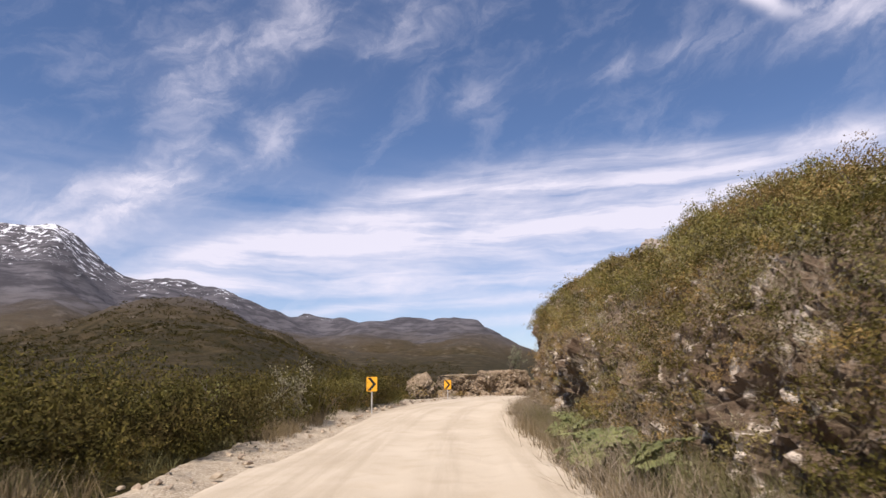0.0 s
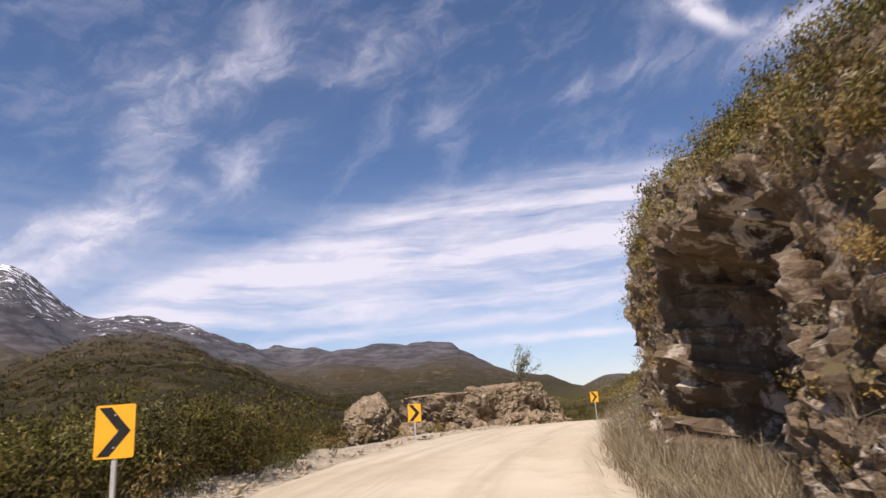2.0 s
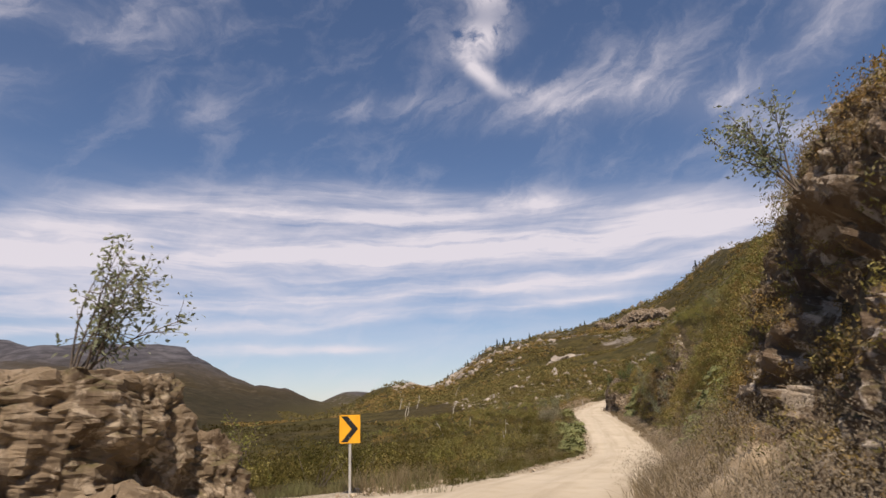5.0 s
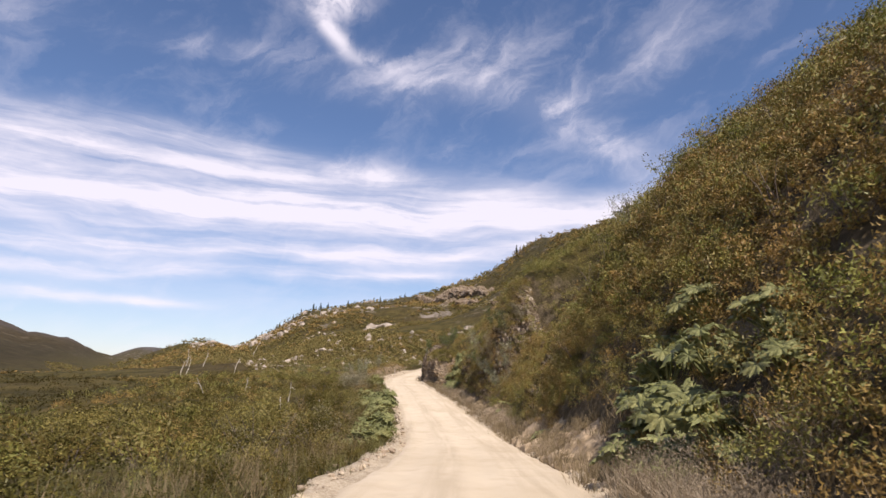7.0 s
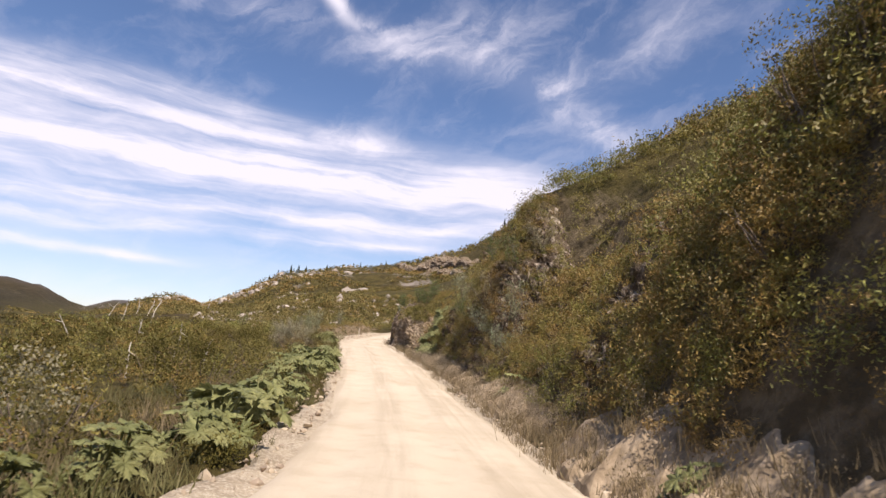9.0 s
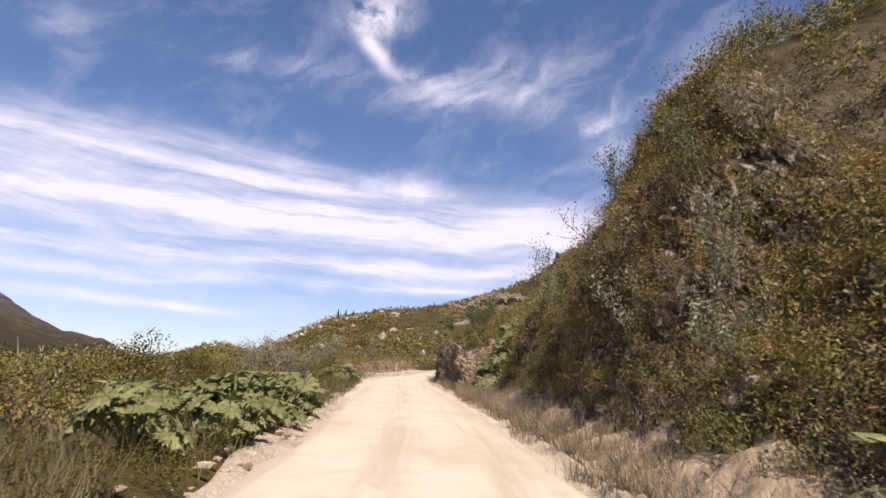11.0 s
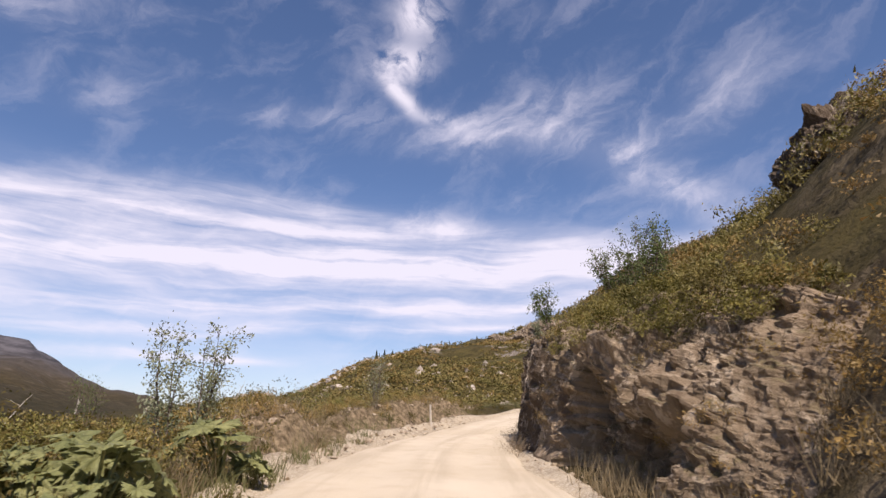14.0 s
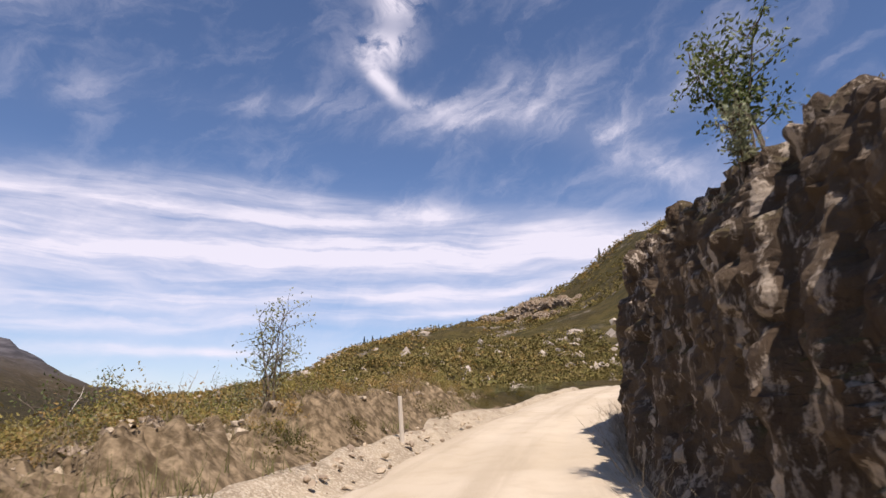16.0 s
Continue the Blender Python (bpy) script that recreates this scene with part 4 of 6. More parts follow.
def bush_points(n, rng, height=1.0, width=1.0, lumps=7):
    """Leaf places of one uneven bush that stands at the origin."""
    c = rng.normal(size=(lumps, 3)) * (0.30 * width, 0.30 * width, 0.22 * height)
    c[:, 2] = np.abs(c[:, 2]) + height * rng.uniform(0.25, 0.70, lumps)
    r = rng.uniform(0.20, 0.40, lumps) * (width + height) / 2
    k = rng.integers(0, lumps, n)
    u = rng.normal(size=(n, 3))
    u /= np.linalg.norm(u, axis=1)[:, None]
    p = c[k] + u * (r[k] * rng.uniform(0.45, 1.05, n) ** 0.6)[:, None] * (1, 1, 0.8)
    p[:, 2] = np.abs(p[:, 2])
    return p, u


def tube(points, r0, r1, sides=5):
    """A tapered tube along a line of points."""
    p = np.asarray(points, float)
    n = len(p)
    t = np.gradient(p, axis=0)
    t /= np.linalg.norm(t, axis=1)[:, None]
    a = np.cross(t, (0.31, 0.87, 0.21))
    a /= np.linalg.norm(a, axis=1)[:, None]
    b = np.cross(t, a)
    r = np.linspace(r0, r1, n)[:, None, None]
    w = np.arange(sides) * 2 * np.pi / sides
    v = p[:, None] + r * (a[:, None] * np.cos(w)[None, :, None] + b[:, None] * np.sin(w)[None, :, None])
    return v.reshape(-1, 3), grid_faces(n, sides, True)


def join(pieces):
    """Joins (verts, faces) pairs."""
    vs, fs, at = [], [], 0
    for v, f in pieces:
        vs.append(v)
        fs.append(f + at)
        at += len(v)
    return np.concatenate(vs), np.concatenate(fs)


def twig(rng, start, way, length, bend=0.25, n=6):
    p, w, out = np.array(start, float), np.array(way, float), []
    w /= np.linalg.norm(w)
    for _ in range(n):
        out.append(p.copy())
        w = w + rng.normal(size=3) * bend * 0.5
        w /= np.linalg.norm(w)
        p = p + w * length / (n - 1)
    return np.array(out)


# ---------------------------------------------------------------- road signs
def chevron_sign(place, yaw, lean, height, label):
    """A yellow board with a black chevron on one post; it faces -y at yaw 0."""
    ob = base_empty("chevron_sign", pose(*place, 0, lean, yaw), label, "road sign", "chevron signs along the bend")
    w, h, t = 0.50, 0.66, 0.012

    def slab(outline, y0, y1):
        bm = bmesh.new()
        front = [bm.verts.new((x, y0, z)) for x, z in outline]
        back = [bm.verts.new((x, y1, z)) for x, z in outline]
        bm.faces.new(front)
        bm.faces.new(back[::-1])
        for i in range(len(outline)):
            j = (i + 1) % len(outline)
            bm.faces.new((front[j], front[i], back[i], back[j]))
        bmesh.ops.recalc_face_normals(bm, faces=bm.faces)
        me = bpy.data.meshes.new("slab")
        bm.to_mesh(me)
        bm.free()
        return me

    corner = []
    for cx, cz, a0 in ((w / 2 - 0.03, h / 2 - 0.03, 0), (-w / 2 + 0.03, h / 2 - 0.03, 90), (-w / 2 + 0.03, -h / 2 + 0.03, 180), (w / 2 - 0.03, -h / 2 + 0.03, 270)):
        for k in range(5):
            a = radians(a0 + 22.5 * k)
            corner.append((cx + 0.03 * math.cos(a), height + cz + 0.03 * math.sin(a)))
    board = slab(corner, -t, 0)
    board.materials.append(M_YELLOW)
    panel = part("panel", board, ob, "orange-yellow sheet panel")
    k = 0.155
    arrow = [(-0.21, 0.30), (-0.21 + k, 0.30), (0.20, 0.0), (-0.21 + k, -0.30), (-0.21, -0.30), (0.20 - k, 0.0)]
    mark = slab([(x, z + height) for x, z in arrow], -t - 0.004, -t - 0.001)
    mark.materials.append(M_BLACK)
    part("chevron", mark, panel, "black chevron pointing right")
    bm = bmesh.new()
    bmesh.ops.create_cube(bm, size=1)
    bmesh.ops.scale(bm, vec=(0.06, 0.05, height + h / 2 + 0.4), verts=bm.verts)
    bmesh.ops.translate(bm, vec=(0, 0.028, (height + h / 2) / 2 - 0.25), verts=bm.verts)
    bmesh.ops.bevel(bm, geom=bm.edges[:], offset=0.006, segments=1, affect="EDGES")
    me = bpy.data.meshes.new("post")
    bm.to_mesh(me)
    bm.free()
    me.materials.append(M_POST)
    part("post", me, ob, "weathered grey post")
    for z in (0.2, -0.2):
        bm = bmesh.new()
        bmesh.ops.create_cone(bm, segments=6, radius1=0.013, radius2=0.011, depth=0.012, cap_ends=True, matrix=pose(0, -t - 0.009, height + z, 90))
        me = bpy.data.meshes.new("bolt")
        bm.to_mesh(me)
        bm.free()
        me.materials.append(M_POST)
        part("bolt", me, panel)
    return ob


chevron_sign((-3.68, 29.2, 0.05), 0, 0, 1.64 - 0.05, "yellow chevron board on a post beside tall scrub")
chevron_sign((-0.23, 45.25, 0.35), -6, 1, 1.58 - 0.35, "yellow chevron board on a post before a boulder")
chevron_sign((11.2, 61.7, 0.45), -24, 0, 1.78 - 0.5, "yellow chevron board on a post at the verge")

stake = base_empty("marker_stake", pose(74.35, 134.5, float(ground_z((74.35, 134.5))[0]) - 0.2, 3, -6, 0), "pale weathered wooden stake leaning at the verge", "stake")
bm = bmesh.new()
bmesh.ops.create_cone(bm, segments=8, radius1=0.055, radius2=0.045, depth=1.15, cap_ends=True, matrix=pose(0, 0, 0.57))
bmesh.ops.bevel(bm, geom=[e for e in bm.edges if len(e.link_faces) == 2 and abs(e.verts[0].co.z - e.verts[1].co.z) < 0.01], offset=0.01, segments=1, affect="EDGES")
me = bpy.data.meshes.new("shaft")
bm.to_mesh(me)
bm.free()
me.materials.append(M_STAKE)
part("shaft", me, stake)


# ---------------------------------------------------------------- boulders and outcrops
def rock_mesh(name, size, mat, seed, planes, detail, blocks=1.0, table=9.0):
    """A weathered mass of rock, cut by many planes, with worn joints."""
    rng = np.random.default_rng(seed)
    n, m = detail, detail * 2
    th = np.linspace(0.02, np.pi - 0.02, n)
    ph = np.arange(m) * 2 * np.pi / m
    u = np.stack([np.sin(th)[:, None] * np.cos(ph), np.sin(th)[:, None] * np.sin(ph), np.cos(th)[:, None] * np.ones(m)], -1).reshape(-1, 3)
    nn = rng.normal(size=(planes, 3))
    nn /= np.linalg.norm(nn, axis=1)[:, None]
    off = rng.uniform(0.72, 1.0, planes)
    dots = np.maximum(u @ nn.T, 1e-3)
    r = np.minimum((off / dots).min(1), 1.25)
    p = u * r[:, None] * np.array(size) / 2
    sc = 2.2 / max(size)
    a1, j1 = facets(p + seed * 7.7, np.array((1.0, 1.0, 1.4)) * sc, seed, 1.2)
    a2, j2 = facets(p + seed * 3.1, np.array((3.0, 3.0, 4.0)) * sc, seed + 5, 1.4)
    a3, j3 = facets(p, np.array((2.6, 2.6, 4.2)), seed + 11, 2.0)
    a4, j4 = facets(p, np.array((6.5, 6.5, 8.0)), seed + 17, 2.0)
    k = blocks * (0.16 * a1 + 0.06 * a2 - 0.10 * j1 - 0.045 * j2 + (0.13 * a3 - 0.08 * j3 + 0.06 * a4 - 0.03 * j4) / max(size)) + 0.05 * fbm(p * 1.2, 3, 0.5, seed) + 0.02 * fbm(p * 6, 4, 0.65, seed + 8)
    p = p + u * (k * max(size) * 0.5)[:, None]
    p[:, 2] = np.where(p[:, 2] > table, table + 0.22 * (p[:, 2] - table), p[:, 2])
    return mesh_of(name, p, grid_faces(n, m, True), mat, False)


def crag_mesh(name, size, mat, seed, detail, square=0.4, table=9.0):
    """A squared mass of bedded rock with a level top and broken sides."""
    n, m = detail, detail * 2
    # rows and columns spread evenly over both the flat sides and the corners
    w = np.linspace(-0.98, 0.98, n // 2)
    even = np.arccos(np.sign(w) * np.abs(w) ** (1 / square))
    th = np.sort(np.r_[np.linspace(0.02, np.pi - 0.02, n - n // 2), even])
    ph = np.sort(np.r_[np.arange(m - 4 * (n // 3)) * 2 * np.pi / (m - 4 * (n // 3)) + 1e-4, even[::2][:n // 3], np.pi + even[::2][:n // 3]])
    n, m = len(th), len(ph)
    u = np.stack([np.sin(th)[:, None] * np.cos(ph), np.sin(th)[:, None] * np.sin(ph), np.cos(th)[:, None] * np.ones(m)], -1).reshape(-1, 3)
    p = np.sign(u) * np.abs(u) ** square * np.array(size) / 2
    way = np.sign(u) * np.abs(u) ** 1.5
    way /= np.linalg.norm(way, axis=1)[:, None]
    q = p + 0.35 * np.stack([fbm(p * 0.8, 4, 0.6, seed + k) for k in (60, 61, 62)], 1) + seed * 5.3
    a1, j1 = facets(q, np.array((0.8, 0.8, 0.7)), seed, 0.8)
    a2, j2 = facets(q, np.array((2.0, 2.0, 2.0)), seed + 5, 1.3)
    a3, j3 = facets(q, np.array((4.6, 4.6, 5.0)), seed + 11, 2.0)
    a4, j4 = facets(q, np.array((10.0, 10.0, 10.0)), seed + 17, 2.0)
    out = 0.42 * a1 + 0.11 * a2 + 0.05 * a3 + 0.02 * a4 - 0.12 * j1 - 0.05 * j2 - 0.03 * j3 + 0.10 * fbm(p * 1.7, 4, 0.6, seed + 32) - 0.02 * j4 + 0.25 * fbm(p * 0.5, 3, 0.5, seed + 30) + 0.05 * fbm(p * 5, 3, 0.7, seed + 31) - 0.1
    p = p + way * out[:, None]
    p[:, 2] = np.where(p[:, 2] > table, table + 0.3 * (p[:, 2] - table), p[:, 2])
    return mesh_of(name, p, grid_faces(n, m, True), mat, False)


def crag(place, size, turn, label, seed, detail, square, table, split):
    ob = new("rock_outcrop", crag_mesh("rock_outcrop", size, M_ROCK_TAN, seed, detail, square, table))
    ob.matrix_world = pose(*place, 0, 0, turn)
    for k, (x, y, z, w) in enumerate(split):
        b = part("block", crag_mesh("block", (w * 1.3, w, w * 0.8), M_ROCK_TAN, seed + 200 + k, 26, 0.6), ob, "angular block split off the outcrop")
        b.matrix_local = ob.matrix_world.inverted() @ pose(x, y, z, k * 9, -k * 7, k * 50)
    return tagged(ob, label, "outcrop")


def boulder(name, place, size, turn, mat, label, seed, planes=26, detail=56, category="boulder", blocks=1.0, split=(), table=9.0):
    ob = new(name, rock_mesh(name, size, mat, seed, planes, detail, blocks, table))
    ob.matrix_world = pose(*place, 0, 0, turn)
    for k, (x, y, z, w) in enumerate(split):
        b = part("block", rock_mesh("block", (w * 1.3, w, w * 0.8), mat, seed + 200 + k, 16, 22), ob, "angular block split off the outcrop")
        b.matrix_local = ob.matrix_world.inverted() @ pose(x, y, z, k * 9, -k * 7, k * 50)
    return tagged(ob, label, category)


boulder("boulder", (-2.3, 50.3, 1.25), (3.2, 2.6, 2.9), 20, M_ROCK_TAN, "rounded tan boulder among low scrub", 11, 60, split=[(-1.0, 49.0, 0.35, 0.7), (-3.6, 49.4, 0.3, 0.6)])
boulder("rock_outcrop", (1.9, 55.8, 1.0), (6.4, 4.2, 3.9), 34, M_ROCK_TAN, "sloping tan rock outcrop split by a long crack", 12, 22, 90, "outcrop", 0.75, [(-1.2, 53.4, 0.5, 0.9), (1.6, 53.2, 0.45, 1.0), (3.0, 54.2, 0.5, 1.2), (0.2, 53.0, 0.35, 0.6)], 1.3)
crag((4.9, 58.2, 1.2), (4.9, 3.5, 3.5), 30, "blocky brown rock outcrop with a windswept tree on top", 13, 130, 0.42, 1.62, [(5.2, 55.9, 0.6, 1.2), (6.4, 56.6, 0.6, 1.3), (4.2, 55.8, 0.5, 0.8), (6.9, 57.2, 0.9, 1.1)])
crag((7.2, 59.3, 0.8), (2.3, 2.2, 2.6), 10, "low broken rock at the end of the outcrop", 16, 70, 0.55, 9.0, [(7.6, 57.7, 0.5, 0.9), (8.6, 58.4, 0.45, 0.7)])
boulder("rock_outcrop", (-0.4, 52.7, 0.5), (3.2, 2.0, 1.5), 30, M_ROCK_TAN, "low tan rock hump half buried in dry grass", 14, 26, 50, "outcrop", 1.0, [(0.6, 51.4, 0.35, 0.6), (-1.4, 51.6, 0.35, 0.5)])
for n, (s, d, sz) in enumerate([(101.4, 5.0, 1.1), (86.5, 3.6, 1.2), (66.5, 3.0, 0.9), (152, -4.6, 0.9), (149, -5.2, 1.1), (156, -4.2, 0.7), (160, -4.6, 0.8), (47, 2.4, 0.9)]):
    b = beside(s, d)
    boulder("boulder", (b[0], b[1], b[2] + sz * 0.25), (sz * 1.2, sz, sz), n * 37, M_ROCK_TAN if n % 2 else M_ROCK, "broken rock lying at the roadside", 30 + n, 24, 30)


kb = beside(148.0, 12.4)
boulder("rock_outcrop", (kb[0], kb[1], float(ground_z(kb[:2])[0]) - 0.1), (5.2, 4.2, 4.6), 25, M_ROCK_SHADED, "rock knob jutting from the overgrown slope, shade deepened in its colour", 47, 30, 60, "outcrop")
wb = beside(29.0, 8.7)
boulder("boulder", (wb[0], wb[1], float(ground_z(wb[:2])[0]) + 0.75), (2.6, 1.8, 1.5), 70, M_PALE_ROCK, "pale weathered rock showing above the crest's scrub", 48, 30, 44)


# ---------------------------------------------------------------- loose stones along the verges
def stones(count, rng, name, label, lo, hi, place):
    ico = bmesh.new()
    bmesh.ops.create_icosphere(ico, subdivisions=1, radius=1)
    bv = np.array([v.co[:] for v in ico.verts])
    bf = np.array([[v.index for v in f.verts] for f in ico.faces])
    ico.free()
    at, size = place(count, rng, lo, hi)
    count = len(at)
    k = len(bv)
    v = bv[None] * (1 + 0.28 * rng.normal(size=(count, k, 1)))
    v = v * (size[:, None, None] * rng.uniform(0.6, 1.3, (count, 1, 3)) * (1, 1, 0.7))
    w = rng.uniform(0, 6.28, count)
    c, s = np.cos(w)[:, None], np.sin(w)[:, None]
    v = np.stack([v[..., 0] * c - v[..., 1] * s, v[..., 0] * s + v[..., 1] * c, v[..., 2]], -1) + at[:, None]
    f = bf[None] + (np.arange(count) * k)[:, None, None]
    ob = new(name, mesh_of(name, v.reshape(-1, 3), f.reshape(-1, 3), M_STONE, False))
    return tagged(ob, label, "stones", kind="stuff")


def verge_place(n, rng, lo, hi):
    s = rng.uniform(-8, 165, n)
    side = np.where(rng.random(n) < 0.62, -1, 1)
    d = side * (np.where(side < 0, left_edge(s), right_edge(s)) + 0.15 + np.abs(rng.normal(0, 0.55, n)))
    at = beside(s, d)
    size = lo + (hi - lo) * rng.random(n) ** 4
    at[:, 2] = np.maximum(ground_z(at[:, :2]), beside(s, d)[:, 2] - 0.10) + size * 0.25
    return at, size


stones(4200, RNG, "verge_stones", "loose pale stones thrown along both verges", 0.012, 0.10, verge_place)


def rubble_place(n, rng, lo, hi):
    s, d = rng.uniform(144, 166, n), rng.uniform(-8.0, -3.2, n)
    at = BERM[rng.integers(0, len(BERM), n)]
    size = lo + (hi - lo) * rng.random(n) ** 3
    at = at + np.c_[np.zeros((n, 2)), size * 0.25]
    return at, size


stones(2600, RNG, "rubble_stones", "broken tan stones scattered over the berm", 0.02, 0.16, rubble_place)


# ---------------------------------------------------------------- scrub
def shrub(name, mat, height, width, leaves, leaf, seed, label, upright=0.3, stems=7):
    """A bush: a clump of stems under uneven foliage."""
    rng = np.random.default_rng(seed)
    ob = base_empty(name, (0, 0, -60), label, "shrub", "roadside shrubs")
    ob.matrix_world = Matrix.Translation((0, 0, 0))
    st = []
    for _ in range(stems):
        a = rng.uniform(0, 6.28)
        st.append(tube(twig(rng, (0.08 * math.cos(a), 0.08 * math.sin(a), -0.15), (math.cos(a) * width * 0.7, math.sin(a) * width * 0.7, height), height * 0.95), 0.018 * height, 0.004, 4))
    part("stem", mesh_of("stem", *join(st), M_BARK), ob, "thin brown branching stem")
    p, u = bush_points(leaves, rng, height, width)
    part("foliage", mesh_of("foliage", *leaf_quads(p, leaf * rng.uniform(0.6, 1.35, leaves), rng, upright, 0.55, u), mat, False), ob)
    return ob


PROTO = [shrub("shrub", M_MOSS, 1.3, 1.2, 1500, 0.05, 1, "dense olive-green evergreen shrub by the road"),
         shrub("shrub", M_OLIVE, 1.6, 1.2, 1700, 0.05, 2, "leafy dark green shrub in roadside scrub"),
         shrub("shrub", M_RUST, 1.0, 1.1, 1300, 0.048, 3, "rust-tinged low shrub on the bank"),
         shrub("shrub", M_SILVER, 1.2, 0.9, 800, 0.055, 4, "pale silvery shrub with sparse small leaves", 0.6, 10)]


def scatter_copies(proto, places, rng, lo, hi, tilt=8):
    done = []
    for k, (x, y, z) in enumerate(places):
        sc = rng.uniform(lo, hi)
        m = pose(x, y, z, rng.uniform(-tilt, tilt), rng.uniform(-tilt, tilt), rng.uniform(0, 360)) @ Matrix.Diagonal((sc * rng.uniform(0.85, 1.2), sc * rng.uniform(0.85, 1.2), sc, 1))
        if k == 0:
            proto.matrix_world = m
            done.append(proto)
        else:
            done.append(copy_thing(proto, m))
            done[-1].scale = m.to_scale()
    return done


def at_road(pairs):
    """Places on the ground from pairs of length along and distance right of the road."""
    q = np.array([beside(s, d)[:2] for s, d in pairs])
    return np.c_[q, ground_z(q) - 0.05]


def pick(n, s0, s1, d0, d1, rng):
    return [(rng.uniform(s0, s1), rng.uniform(d0, d1)) for _ in range(n)]


rg = np.random.default_rng(21)
scatter_copies(PROTO[0], at_road(pick(26, 2, 36, -10, -5.6, rg) + pick(10, 66, 130, -9, -4.0, rg)), rg, 0.9, 1.5)
scatter_copies(PROTO[1], at_road(pick(12, 8, 36, -12, -6.2, rg) + pick(10, 66, 130, -11, -5, rg) + pick(8, 70, 96, 6, 12, rg)), rg, 0.7, 1.3)
scatter_copies(PROTO[2], at_road(pick(14, 4, 34, 7, 12, rg) + pick(10, 68, 96, 5, 12, rg) + pick(10, 70, 130, -9, -4.5, rg)), rg, 0.8, 1.4)
scatter_copies(PROTO[3], at_road([(36, 2.6), (39, 2.8)] + pick(9, 14, 32, -9, -6.0, rg) + pick(5, 86, 94, -8, -5, rg) + pick(5, 124, 132, -7, -4.6, rg) + pick(5, 5, 22, 4, 7, rg)), rg, 0.7, 1.1)


scatter_copies(copy_thing(PROTO[3], Matrix.Identity(4)), at_road([(126.0, -5.3), (126.6, -6.2), (127.4, -5.6), (128.2, -6.6), (125.6, -6.0), (127.0, -5.0), (126.8, -6.9)]), rg, 1.05, 1.4)


def scrub_stuff(name, label, mat, places, rng, per, leaf, hmin, hmax, flat=1.0, upright=0.3):
    """Bushes without number, as one mesh."""
    # finer leaves close to the road, coarser ones far from it
    _, away = road_coords(places[:, :2])
    away = np.abs(away)
    vs = []
    for near, reach, share, grow in ((0, 5.5, 1.9, 0.37), (5.5, 13, 1.35, 0.52), (13, 1e9, 0.6, 0.85)):
        q = places[(away >= near) & (away < reach)]
        if len(q):
            vs.append(bushes(q, rng, int(per * share), leaf * grow, hmin, hmax, flat, upright))
    v = np.concatenate(vs)
    ob = new(name, mesh_of(name, v, np.arange(len(v)).reshape(-1, 3), mat, False))
    return tagged(ob, label, "scrub", kind="stuff")


def bushes(places, rng, per, leaf, hmin, hmax, flat, upright):
    """Leaf corners of one bush at each place."""
    vs, n = [], len(places)
    shapes = [bush_points(per, rng, 1.0, 1.1) for _ in range(12)]
    h = rng.uniform(hmin, hmax, n)
    w = rng.uniform(0, 6.28, n)
    for k in range(12):
        m = np.arange(n) % 12 == k
        p, u = shapes[k]
        c, s = np.cos(w[m])[:, None], np.sin(w[m])[:, None]
        hh = h[m][:, None]
        q = np.stack([(p[None, :, 0] * c - p[None, :, 1] * s) * hh * flat, (p[None, :, 0] * s + p[None, :, 1] * c) * hh * flat, p[None, :, 2] * hh], -1) + places[m][:, None]
        nn = np.stack([u[None, :, 0] * c - u[None, :, 1] * s, u[None, :, 0] * s + u[None, :, 1] * c, u[None, :, 2] + 0 * c], -1)
        v, _ = leaf_tris(q.reshape(-1, 3), (1.2 * leaf * np.sqrt(hh) * rng.uniform(0.7, 1.3, (hh.shape[0], per))).ravel(), rng, upright, 0.45, nn.reshape(-1, 3))
        vs.append(v)
    return np.concatenate(vs)


def field(n, s0, s1, d0, d1, rng, clump=0.0, dens=None):
    """Random places on the ground beside the road, in clumps."""
    s = rng.uniform(s0, s1, n * 3)
    d = d0 + (d1 - d0) * rng.random(n * 3)
    q = beside(s, d)[:, :2]
    f = fbm(np.c_[q * 0.16, np.zeros(len(q))], 3, 0.5, int(rng.integers(60, 90)))
    q = q[f > clump][:n]
    return np.c_[q, ground_z(q) - 0.05]


def steep_field(n, s0, s1, d0, d1, rng, least=0.0):
    """Random places spread evenly over the face of a steep bank, from some height over the road up."""
    s, d = rng.uniform(s0, s1, n * 12), rng.uniform(d0, d1, n * 12)
    q, r = beside(s, d), beside(s, d + 0.1)
    z = ground_z(q[:, :2])
    slope = np.hypot(1.0, (ground_z(r[:, :2]) - z) / 0.1)
    ok = (rng.random(len(s)) * 4.5 < slope) & (z - q[:, 2] > least)
    return np.c_[q[:, :2], z - 0.05][ok][:n]


